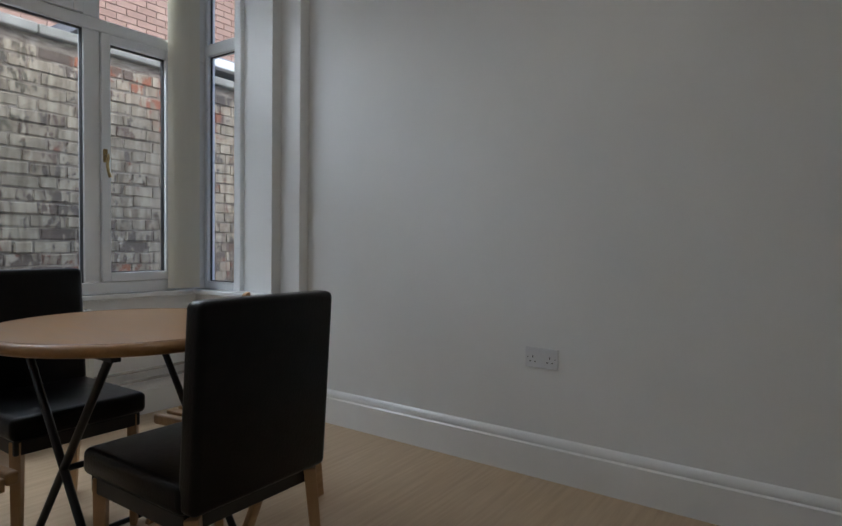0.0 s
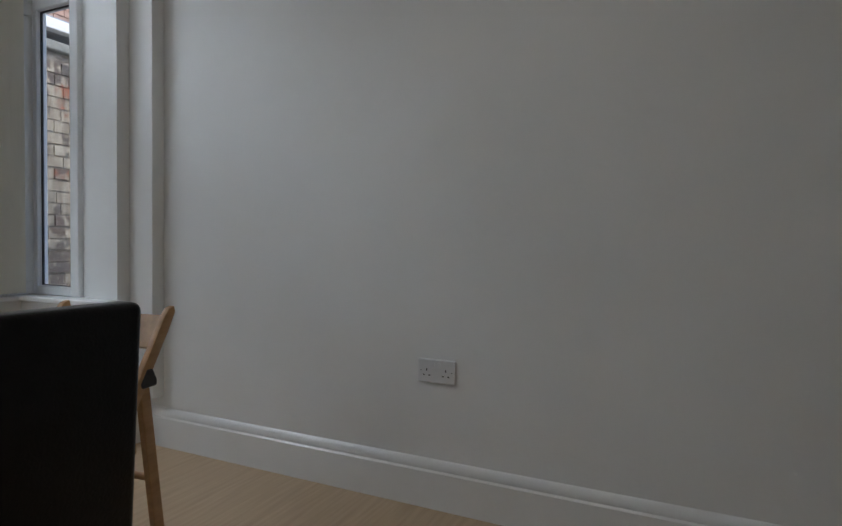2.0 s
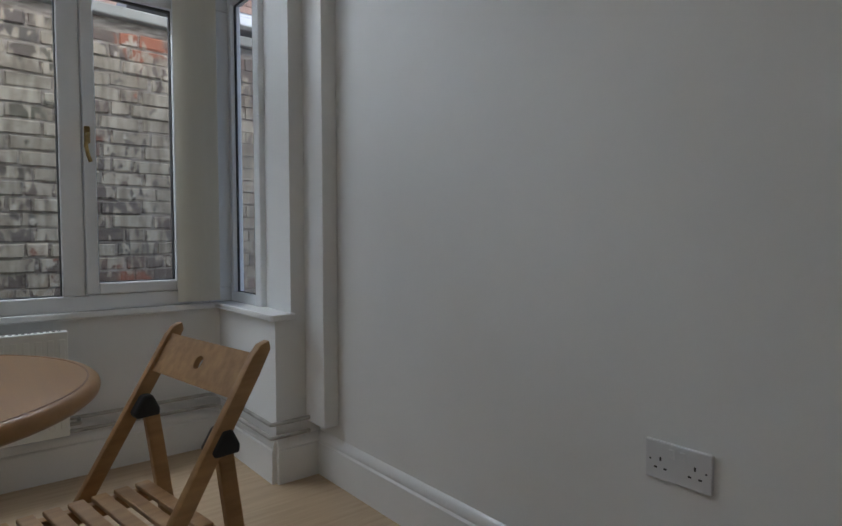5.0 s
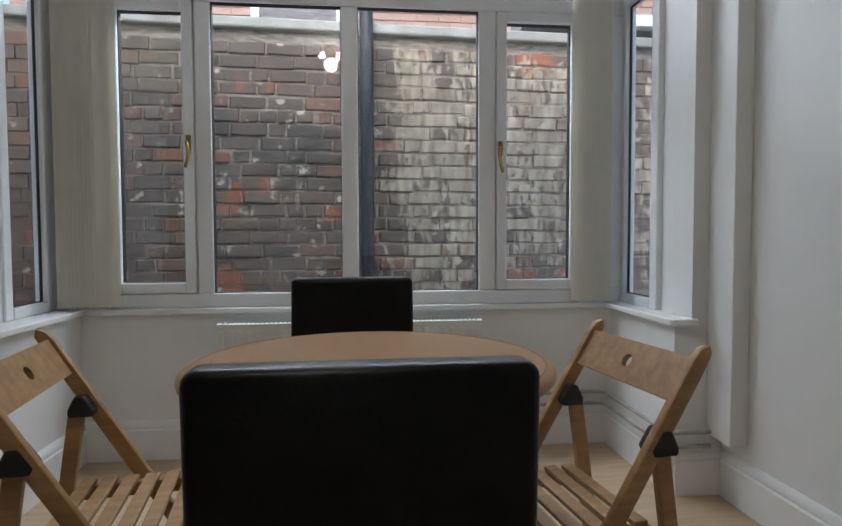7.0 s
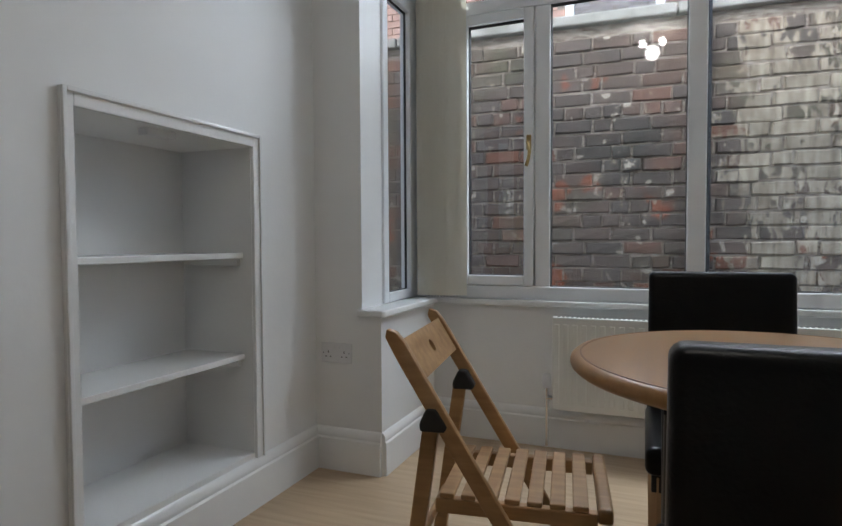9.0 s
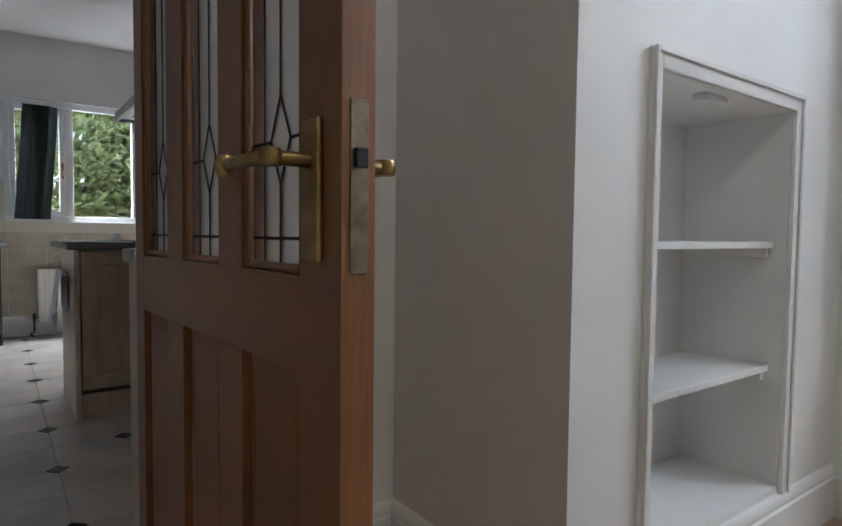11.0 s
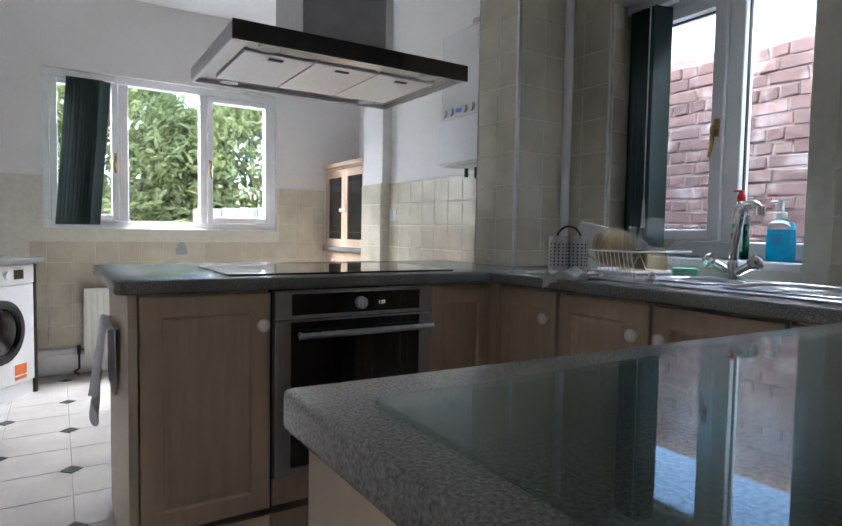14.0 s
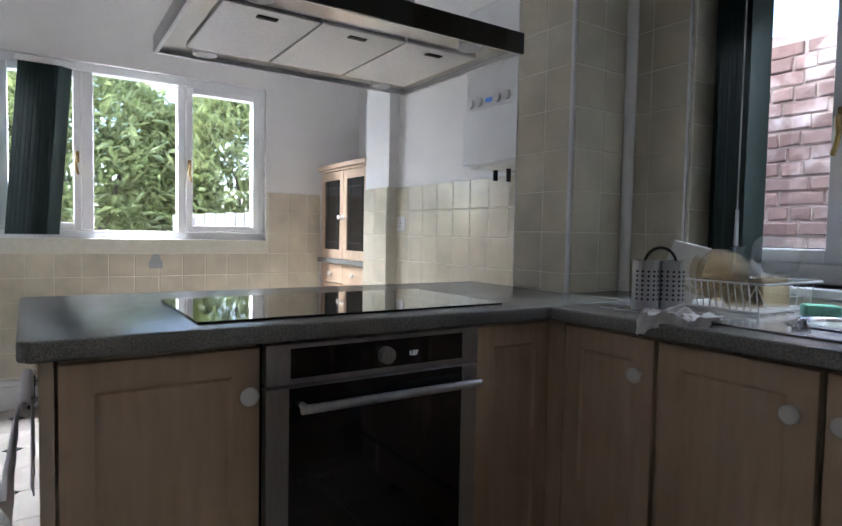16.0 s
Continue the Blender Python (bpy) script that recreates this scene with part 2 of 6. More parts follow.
def rand_mat(name, cols, rough, bump=0.2, bscale=30.0, stain=None, stain_scale=2.0, stain_lo=0.5, stain_hi=0.62, coat=0.0, nscale=14.0, attr="obj"):
    """A material whose colour changes from piece to piece, with grain and large stains of their own."""
    m = bpy.data.materials.new(name)
    m.use_nodes = True
    nt = m.node_tree
    p = nt.nodes["Principled BSDF"]
    p.inputs["Roughness"].default_value, p.inputs["Coat Weight"].default_value = rough, coat
    if attr == "obj":
        src = nt.nodes.new("ShaderNodeObjectInfo").outputs["Random"]
    else:
        src = nt.nodes.new("ShaderNodeNewGeometry").outputs["Random Per Island"]
    ramp = nt.nodes.new("ShaderNodeValToRGB")
    ramp.color_ramp.interpolation = "LINEAR"
    els = ramp.color_ramp.elements
    while len(els) < len(cols):
        els.new(0.5)
    for k, c in enumerate(cols):
        els[k].position, els[k].color = k / max(1, len(cols) - 1), (*c, 1)
    nt.links.new(src, ramp.inputs[0])
    geo = nt.nodes.new("ShaderNodeNewGeometry")
    n1 = nt.nodes.new("ShaderNodeTexNoise")
    n1.inputs["Scale"].default_value, n1.inputs["Detail"].default_value = nscale, 8
    nt.links.new(geo.outputs["Position"], n1.inputs["Vector"])
    mr = nt.nodes.new("ShaderNodeMapRange")
    mr.inputs["To Min"].default_value, mr.inputs["To Max"].default_value = 0.6, 1.35
    nt.links.new(n1.outputs["Fac"], mr.inputs["Value"])
    mul = nt.nodes.new("ShaderNodeVectorMath")
    mul.operation = "SCALE"
    nt.links.new(ramp.outputs[0], mul.inputs[0])
    nt.links.new(mr.outputs[0], mul.inputs["Scale"])
    out = mul.outputs[0]
    for k, (c, sc, lo, hi) in enumerate(stain or ()):
        n3 = nt.nodes.new("ShaderNodeTexNoise")
        n3.inputs["Scale"].default_value, n3.inputs["Detail"].default_value = sc, 9
        off = nt.nodes.new("ShaderNodeVectorMath")
        off.operation = "ADD"
        off.inputs[1].default_value = (k * 7.3 + 1.7, 2.1, k * 3.9)
        nt.links.new(geo.outputs["Position"], off.inputs[0])
        nt.links.new(off.outputs[0], n3.inputs["Vector"])
        st = nt.nodes.new("ShaderNodeMapRange")
        st.inputs["From Min"].default_value, st.inputs["From Max"].default_value = lo, hi
        nt.links.new(n3.outputs["Fac"], st.inputs["Value"])
        mx = nt.nodes.new("ShaderNodeMix")
        mx.data_type = "RGBA"
        nt.links.new(st.outputs[0], mx.inputs[0])
        nt.links.new(out, mx.inputs[6])
        mx.inputs[7].default_value = (*c, 1)
        out = mx.outputs[2]
    nt.links.new(out, p.inputs["Base Color"])
    if bump:
        n2 = nt.nodes.new("ShaderNodeTexNoise")
        n2.inputs["Scale"].default_value, n2.inputs["Detail"].default_value = bscale, 6
        nt.links.new(geo.outputs["Position"], n2.inputs["Vector"])
        b = nt.nodes.new("ShaderNodeBump")
        b.inputs["Strength"].default_value, b.inputs["Distance"].default_value = bump, 0.006
        nt.links.new(n2.outputs["Fac"], b.inputs["Height"])
        nt.links.new(b.outputs[0], p.inputs["Normal"])
    return m


SOOT = [(0.125, 0.095, 0.075), (0.1, 0.08, 0.066), (0.15, 0.1, 0.075), (0.11, 0.088, 0.072), (0.13, 0.1, 0.08), (0.095, 0.08, 0.068), (0.13, 0.1, 0.08), (0.2, 0.095, 0.06), (0.12, 0.095, 0.078), (0.1, 0.082, 0.068)]


def flaking_paint(m, attr):
    """Old cream paint that holds on brick by brick towards one end of the wall."""
    nt = m.node_tree
    p = nt.nodes["Principled BSDF"]
    base = p.inputs["Base Color"].links[0].from_socket
    geo = nt.nodes.new("ShaderNodeNewGeometry")
    sep = nt.nodes.new("ShaderNodeSeparateXYZ")
    nt.links.new(geo.outputs["Position"], sep.inputs[0])

    def ramp(src, a, b, lo, hi):
        r = nt.nodes.new("ShaderNodeMapRange")
        for key, v in (("From Min", a), ("From Max", b), ("To Min", lo), ("To Max", hi)):
            r.inputs[key].default_value = v
        nt.links.new(src, r.inputs["Value"])
        return r.outputs[0]

    def fine(scale, stretch, detail):
        mp = nt.nodes.new("ShaderNodeMapping")
        mp.inputs["Scale"].default_value = stretch
        nt.links.new(geo.outputs["Position"], mp.inputs[0])
        n = nt.nodes.new("ShaderNodeTexNoise")
        n.inputs["Scale"].default_value, n.inputs["Detail"].default_value = scale, detail
        nt.links.new(mp.outputs[0], n.inputs["Vector"])
        return n.outputs["Fac"]

    def plus(a, b, op="ADD"):
        n = nt.nodes.new("ShaderNodeMath")
        n.operation = op
        nt.links.new(a, n.inputs[0])
        nt.links.new(b, n.inputs[1])
        return n.outputs[0]

    piece = nt.nodes.new("ShaderNodeObjectInfo").outputs["Random"] if attr == "obj" else geo.outputs["Random Per Island"]
    amount = plus(ramp(sep.outputs["X"], -0.5, 0.1, -0.2, 0.15), plus(ramp(sep.outputs["Z"], 0.75, 1.15, -0.12, 0.0), ramp(sep.outputs["Z"], 1.95, 2.25, 0.0, -0.2)))
    amount = plus(amount, ramp(fine(1.4, (1, 1, 1), 2), 0.3, 0.7, -0.07, 0.07))
    amount = plus(amount, ramp(fine(5.0, (1.6, 1, 0.12), 4), 0.3, 0.7, 0.12, -0.12))
    amount = plus(amount, ramp(piece, 0.0, 1.0, -0.12, 0.12))
    amount = plus(amount, fine(22.0, (1.3, 1, 0.6), 8))
    fac = ramp(amount, 0.5, 0.57, 0.0, 0.92)
    mx = nt.nodes.new("ShaderNodeMix")
    mx.data_type = "RGBA"
    nt.links.new(fac, mx.inputs[0])
    nt.links.new(base, mx.inputs[6])
    tone = nt.nodes.new("ShaderNodeValToRGB")
    tone.color_ramp.elements[0].position, tone.color_ramp.elements[1].position = 0.3, 0.65
    tone.color_ramp.elements[0].color, tone.color_ramp.elements[1].color = (0.17, 0.14, 0.1, 1), (0.41, 0.355, 0.27, 1)
    nt.links.new(fine(9.0, (2.5, 1, 0.6), 6), tone.inputs[0])
    nt.links.new(tone.outputs[0], mx.inputs[7])
    nt.links.new(mx.outputs[2], p.inputs["Base Color"])


REDS = [(0.185, 0.11, 0.093), (0.15, 0.09, 0.077), (0.215, 0.135, 0.115), (0.14, 0.088, 0.077), (0.195, 0.122, 0.105)]
M_mortar = mat("old_mortar", (0.1, 0.07, 0.05), 0.95, col2=(0.36, 0.32, 0.27), scale=14, mix=0.6, stretch=(1, 1, 4), bump=0.8, bscale=90)
M_redmortar = mat("grey_mortar", (0.2, 0.15, 0.13), 0.95, col2=(0.34, 0.28, 0.25), scale=9, mix=0.8, stretch=(1, 1, 3), bump=0.8, bscale=90)
M_tile = rand_mat("olive_wall_tile", [(0.56, 0.51, 0.4), (0.59, 0.54, 0.425), (0.575, 0.53, 0.42), (0.61, 0.56, 0.44)], 0.22, bump=0.1, bscale=12, nscale=5, coat=0.2)
M_ftile = rand_mat("cream_floor_tile", [(0.6, 0.55, 0.5), (0.65, 0.6, 0.55), (0.62, 0.57, 0.51)], 0.22, bump=0.06, bscale=12, nscale=4, attr="obj")
M_diam = rand_mat("green_inset_tile", [(0.05, 0.075, 0.07), (0.07, 0.09, 0.085)], 0.25, bump=0.05)


def granite():
    m = mat("speckled_worktop", (0.1, 0.107, 0.1), 0.24, col2=(0.31, 0.312, 0.295), scale=300, mix=0.6, spec=0.75)
    return m


def glass(name, tint=(1, 1, 1), rough=0.0):
    m = bpy.data.materials.new(name)
    m.use_nodes = True
    p = m.node_tree.nodes["Principled BSDF"]
    p.inputs["Base Color"].default_value = (*tint, 1)
    p.inputs["Transmission Weight"].default_value, p.inputs["Roughness"].default_value, p.inputs["IOR"].default_value = 1.0, rough, 1.45
    return m


def thin_glass(name, tint, milk=0.0):
    """A thin clear sheet: tinted, with a mirror gloss that grows at a slant."""
    m = bpy.data.materials.new(name)
    m.use_nodes = True
    nt = m.node_tree
    clear, gloss = nt.nodes.new("ShaderNodeBsdfTransparent"), nt.nodes.new("ShaderNodeBsdfGlossy")
    clear.inputs[0].default_value, gloss.inputs["Roughness"].default_value = (*tint, 1), 0.015
    face, mx = nt.nodes.new("ShaderNodeLayerWeight"), nt.nodes.new("ShaderNodeMixShader")
    power, slant = nt.nodes.new("ShaderNodeMath"), nt.nodes.new("ShaderNodeMapRange")
    power.operation, power.inputs[1].default_value = "POWER", 5.0
    slant.inputs["To Min"].default_value, slant.inputs["To Max"].default_value = 0.025, 0.7
    nt.links.new(face.outputs["Facing"], power.inputs[0])
    nt.links.new(power.outputs[0], slant.inputs["Value"])
    nt.links.new(slant.outputs[0], mx.inputs[0])
    body = clear.outputs[0]
    if milk:
        cloud, blend = nt.nodes.new("ShaderNodeBsdfTranslucent"), nt.nodes.new("ShaderNodeMixShader")
        cloud.inputs[0].default_value, blend.inputs[0].default_value = (*[c * 0.85 for c in tint], 1), milk
        nt.links.new(clear.outputs[0], blend.inputs[1])
        nt.links.new(cloud.outputs[0], blend.inputs[2])
        body = blend.outputs[0]
    nt.links.new(body, mx.inputs[1])
    nt.links.new(gloss.outputs[0], mx.inputs[2])
    nt.links.new(mx.outputs[0], nt.nodes["Material Output"].inputs["Surface"])
    return m


def wood_door(name="stained_door_wood", stretch=(16, 16, 0.8)):
    m = mat(name, (0.17, 0.07, 0.025), 0.34, col2=(0.29, 0.132, 0.05), scale=13, mix=1.0, stretch=stretch, bump=0.12, bscale=60, rvar=0.08)
    return m


def translucent(m, col, fac):
    """Light shines through a thin fabric."""
    nt = m.node_tree
    p = nt.nodes["Principled BSDF"]
    tr = nt.nodes.new("ShaderNodeBsdfTranslucent")
    tr.inputs[0].default_value = (*col, 1)
    mx = nt.nodes.new("ShaderNodeMixShader")
    mx.inputs[0].default_value = fac
    nt.links.new(p.outputs[0], mx.inputs[1])
    nt.links.new(tr.outputs[0], mx.inputs[2])
    nt.links.new(mx.outputs[0], nt.nodes["Material Output"].inputs["Surface"])


translucent(M_blind, (0.86, 0.83, 0.74), 0.4)
M_gran = granite()

M_doorw = wood_door()
M_doorh = wood_door("stained_door_rail_wood", (0.8, 16, 16))
M_glass = glass("window_glass")
M_clear = glass("clear_glass", (0.95, 0.97, 0.96))
M_greenliq = glass("green_liquid", (0.02, 0.35, 0.16), 0.05)
M_blueliq = mat("blue_liquid", (0.02, 0.48, 0.66), 0.1, col2=(0.03, 0.53, 0.72), trans=0.3)
translucent(M_blueliq, (0.03, 0.68, 0.86), 0.55)
M_obsc = glass("obscured_glass", (0.93, 0.94, 0.93), 0.35)
M_greenedge = thin_glass("toughened_glass", (0.86, 0.93, 0.91))
M_amber = thin_glass("smoky_glass", (0.93, 0.88, 0.79), 0.07)
M_thin = thin_glass("thin_clear_glass", (0.96, 0.97, 0.97), 0.04)


def frost(m):
    nt = m.node_tree
    n = nt.nodes.new("ShaderNodeTexNoise")
    n.inputs["Scale"].default_value = 60
    b = nt.nodes.new("ShaderNodeBump")
    b.inputs["Strength"].default_value = 0.3
    nt.links.new(n.outputs["Fac"], b.inputs["Height"])
    nt.links.new(b.outputs[0], nt.nodes["Principled BSDF"].inputs["Normal"])


frost(M_obsc)

# ---- the dining room ----
WR, WL, YR, YB = 1.15, -1.81, 1.82, 2.43      # side wall, chimney breast, bay returns, bay front
XN, XK = -2.44, -2.58                          # wall to the kitchen, both faces
H1, H2 = 2.70, 2.66                            # ceilings
BL, BR = -1.585, 1.02                          # bay sides above the sill
LL, LR = -1.497, 0.951                         # bay sides below the sill
struct("floor_dining", B((XK, 1.3, -2.6, 2.6, -0.12, 0.0)), M_floor, "tan oak-effect laminate floor of the dining room", category="floor")
struct("ceiling_dining", B((XK, 1.3, -2.6, 2.7, H1, H1 + 0.12)), M_ceil, "white painted plaster ceiling", category="ceiling")
struct("wall_east", B((WR, WR + 0.15, -2.5, 2.0, 0, H1)), M_wall, "white painted plaster wall with a double socket", category="wall")
struct("wall_south", B((XK, WR + 0.15, -2.6, -2.5, 0, H1)), M_wall, "white painted plaster wall", category="wall")
struct("wall_bay_right", B((BR, WR, YR, 2.0, 0, H1), (LR, BR, YR, YB, 0, 0.66), (BR, BR + 0.2, 2.0, YB + 0.15, 0, 0.66), (BR + 0.012, BR + 0.2, 2.0, 2.075, 0.66, H1)), M_wall, "white plaster return of the bay", category="wall")
struct("wall_bay_left", B((WL - 0.2, BL, YR, 2.0, 0, H1), (BL, LL, YR, YB, 0, 0.66), (BL - 0.2, BL, 2.0, YB + 0.15, 0, 0.66), (BL - 0.2, BL - 0.012, 2.0, 2.04, 0.66, H1)), M_wall, "white plaster return of the bay", category="wall")
struct("wall_bay_front", B((BL, BR, YB, YB + 0.15, 0, 0.66)), M_wall, "low white plaster wall under the bay window", category="wall")
struct("lintel_bay", B((BL - 0.2, BR + 0.2, YB - 0.03, YB + 0.15, 2.56, H1), (BL - 0.2, BL + 0.01, 2.04, YB - 0.03, 2.56, H1), (BR - 0.01, BR + 0.2, 2.075, YB - 0.03, 2.56, H1)), M_wall, "white plaster head over the bay window", category="lintel")
AY0, AY1, AZ0, AZ1 = 0.708, 1.4, 0.2, 1.312
struct("chimney_breast", B((XN, WL, 0.435, AY0, 0, H1), (XN, WL, AY1, YR, 0, H1), (XN, WL, AY0, AY1, AZ1, H1), (XN, WL, AY0, AY1, 0, AZ0), (XN, -2.13, AY0, AY1, AZ0, AZ1)), M_wall, "white plastered chimney breast with a shelved recess", category="wall")
struct("wall_kitchen", B((XK, XN, -0.175, 2.0, 0, H1), (XK, XN, -2.5, -1.05, 0, H1), (XK, XN, -1.05, -0.175, 2.04, H1)), M_wall, "white plaster wall with a doorway to the kitchen", category="wall")

# pipe boxing in the corner
struct("pipe_boxing", B((1.083, WR, 1.667, YR, 0.235, H1)), M_wall, "white painted boxed-in pipe casing ending above the skirting", 0.004, category="boxing")


def skirting(name, runs):
    """runs: (x0, y0, x1, y1, nx, ny): a board along the wall line, the normal pointing into the room."""
    bm = bmesh.new()
    for x0, y0, x1, y1, nx, ny in runs:
        prof = ((0, 0), (0.02, 0), (0.02, 0.135), (0.014, 0.142), (0.016, 0.152), (0.011, 0.168), (0.004, 0.178), (0, 0.18))
        a = [bm.verts.new((x0 + nx * d, y0 + ny * d, z)) for d, z in prof]
        b = [bm.verts.new((x1 + nx * d, y1 + ny * d, z)) for d, z in prof]
        for k in range(len(prof)):
            bm.faces.new((a[k], a[(k + 1) % len(prof)], b[(k + 1) % len(prof)], b[k]))
        bm.faces.new(a), bm.faces.new(b[::-1])
    return struct(name, bm, M_trim, "tall white gloss moulded skirting board", smooth=True, category="skirting")


skirting("baseboard_east", [(WR, YR, WR, -1.15, -1, 0)])
skirting("baseboard_bay", [(LR, YR, WR, YR, 0, -1), (LR, YB, LR, YR, -1, 0), (LL, YB, LR, YB, 0, -1), (LL, YR, LL, YB, 1, 0), (WL, YR, LL, YR, 0, -1)])
skirting("baseboard_breast", [(WL, 0.435, WL, YR, 1, 0), (XN, 0.435, WL, 0.435, 0, -1), (XN, -0.12, XN, 0.435, 1, 0)])
# door casing on the east wall
struct("door_casing_east", B((WR - 0.025, WR, -1.24, -1.15, 0, 2.06), (WR - 0.025, WR, -2.06, -1.97, 0, 2.06), (WR - 0.025, WR, -1.97, -1.24, 1.97, 2.06)), M_trim, "white gloss door casing", 0.006, category="casing")
struct("door_2", B((WR - 0.012, WR, -1.97, -1.24, 0.005, 1.97)), M_trim, "plain white painted closed door", 0.003, category="door")

# recess trim, shelves
bm = bmesh.new()
bx(bm, WL, WL + 0.014, AY0 - 0.035, AY0, 0.18, AZ1 + 0.045)
bx(bm, WL, WL + 0.014, AY1, AY1 + 0.04, 0.18, AZ1 + 0.045)
bx(bm, WL, WL + 0.014, AY0, AY1, AZ1, AZ1 + 0.045)
bx(bm, WL + 0.014, WL + 0.022, AY0 - 0.035, AY0 - 0.022, 0.18, AZ1 + 0.045)
bx(bm, WL + 0.014, WL + 0.022, AY1 + 0.028, AY1 + 0.04, 0.18, AZ1 + 0.045)
bx(bm, WL + 0.014, WL + 0.022, AY0 - 0.022, AY1 + 0.028, AZ1 + 0.033, AZ1 + 0.045)
struct("recess_trim", bm, M_trim, "white gloss moulding round the shelved recess", 0.003, category="trim")
for z in (0.925, 0.555):
    sh = thing("shelf", pose(WL, AY0, z), "white painted fixed shelf board in the recess", "shelf", "recess shelves")
    child_box("board", M_trim, sh, (-0.3, -0.035, 0.004, AY1 - AY0 - 0.004, -0.012, 0.008), 0.002)
    child_box("batten", M_trim, sh, (-0.3, -0.05, AY1 - AY0 - 0.022, AY1 - AY0 - 0.001, -0.04, -0.0125), 0.002)
    child_box("batten", M_trim, sh, (-0.3, -0.05, 0.001, 0.022, -0.04, -0.0125), 0.002)
catch = thing("magnetic_catch", pose(WL - 0.05, 1.03, AZ1), "small white magnetic catch block under the recess head", "catch")
child_box("body", M_socket, catch, (-0.02, 0.02, -0.055, 0.055, -0.022, 0), 0.003)

# ---- bay window ----
def sill(name, poly, z0, z1):
    bm = bmesh.new()
    prism(bm, poly, z0, z1)
    return struct(name, bm, M_trim, "white gloss window board of the bay", 0.008, category="sill")


sill("window_sill_bay", [(BL - 0.012, YR - 0.002), (BL - 0.012, YR - 0.03), (LL + 0.02, YR - 0.03), (LL + 0.03, YR - 0.018), (LL + 0.03, YB - 0.035), (LR - 0.03, YB - 0.035), (LR - 0.03, YR - 0.018), (LR - 0.02, YR - 0.03), (BR + 0.012, YR - 0.03), (BR + 0.012, YR - 0.002),
                         (BR - 0.001, YR - 0.002), (BR - 0.001, 2.0), (BR + 0.15, 2.0), (BR + 0.15, YB + 0.12), (BL - 0.15, YB + 0.12), (BL - 0.15, 2.0), (BL + 0.001, 2.0), (BL + 0.001, YR - 0.002)], 0.662, 0.69)


def frame_piece(win, boxes, bevel=0.006, name="window_frame"):
    return part(name, B(*boxes), M_upvc, win, "", bevel)


def pane(win, box):
    p = part("pane", B(box), M_glass, win)
    p.visible_shadow = False
    return p


def gasket(win, x0, x1, z0, z1, y0, y1, w=0.004):
    return part("gasket", B((x0, x0 + w, y0, y1, z0, z1), (x1 - w, x1, y0, y1, z0, z1), (x0 + w, x1 - w, y0, y1, z0, z0 + w), (x0 + w, x1 - w, y0, y1, z1 - w, z1)), M_gasket, win)


def espag(win, x, y, z, flip, mirror=1):
    """A brass casement handle on a sash, seen from the room."""
    h = part("handle_plate", B((x - 0.011, x + 0.011, y - 0.012, y, z - 0.035, z + 0.035)), M_brass, win, "polished brass handle plate", 0.004)
    bm = bmesh.new()
    sweep(bm, [(x, y - 0.012, z), (x, y - 0.035, z), (x + 0.004 * flip, y - 0.045, z - 0.012), (x + 0.012 * flip, y - 0.05, z - 0.05), (x + 0.006 * flip, y - 0.05, z - 0.085), (x - 0.004 * flip, y - 0.048, z - 0.115)], 0.008)
    part("handle", bm, M_brass, h, "polished brass lever handle", smooth=True)


YG0, YG1 = 2.42, 2.48
win1 = tagged(thing("window_1", pose(0, 0, 0), "white plastic four-light bay window with brass handles", "window"), kind="structure")
ZB, ZT, ZTR = 0.69, 2.56, 2.09
frame_piece(win1, [(BL, BR, YG0, YG1, ZB, 0.755)], name="window_frame")
frame_piece(win1, [(BL, BR, YG0, YG1, ZT - 0.06, ZT)], name="window_frame")
frame_piece(win1, [(BL, BR, YG0 - 0.003, YG1, ZTR - 0.03, ZTR + 0.035)], name="transom")
for x0, x1 in ((BL, -1.36), (-0.985, -0.913), (-0.334, -0.258), (0.305, 0.388), (0.80, BR)):
    frame_piece(win1, [(x0, x1, YG0 + 0.001, YG1, 0.755, ZTR - 0.03)], name="mullion")
    frame_piece(win1, [(x0, x1, YG0 + 0.001, YG1, ZTR + 0.035, ZT - 0.06)], name="mullion")
for x0, x1, sash in ((-1.36, -0.985, True), (-0.913, -0.334, False), (-0.258, 0.305, False), (0.388, 0.80, True)):
    z0, z1 = 0.755, ZTR - 0.03
    if sash:
        w = 0.05
        frame_piece(win1, [(x0 + 0.003, x0 + w, YG0 - 0.012, YG1 - 0.01, z0 + 0.003, z1 - 0.003), (x1 - w, x1 - 0.003, YG0 - 0.012, YG1 - 0.01, z0 + 0.003, z1 - 0.003),
                           (x0 + w, x1 - w, YG0 - 0.012, YG1 - 0.01, z0 + 0.003, z0 + w), (x0 + w, x1 - w, YG0 - 0.012, YG1 - 0.01, z1 - w, z1 - 0.003)], 0.005, "sash")
        x0, x1, z0, z1 = x0 + w, x1 - w, z0 + w, z1 - w
    gasket(win1, x0, x1, z0, z1, YG0 + 0.01, YG1 - 0.02)
    pane(win1, (x0, x1, YG0 + 0.025, YG0 + 0.031, z0, z1))
    # top light
    a, b = ZTR + 0.035, ZT - 0.06
    X0, X1 = {True: (x0 - 0.05, x1 + 0.05), False: (x0, x1)}[sash]
    gasket(win1, X0, X1, a, b, YG0 + 0.01, YG1 - 0.02)
    pane(win1, (X0, X1, YG0 + 0.025, YG0 + 0.031, a, b))
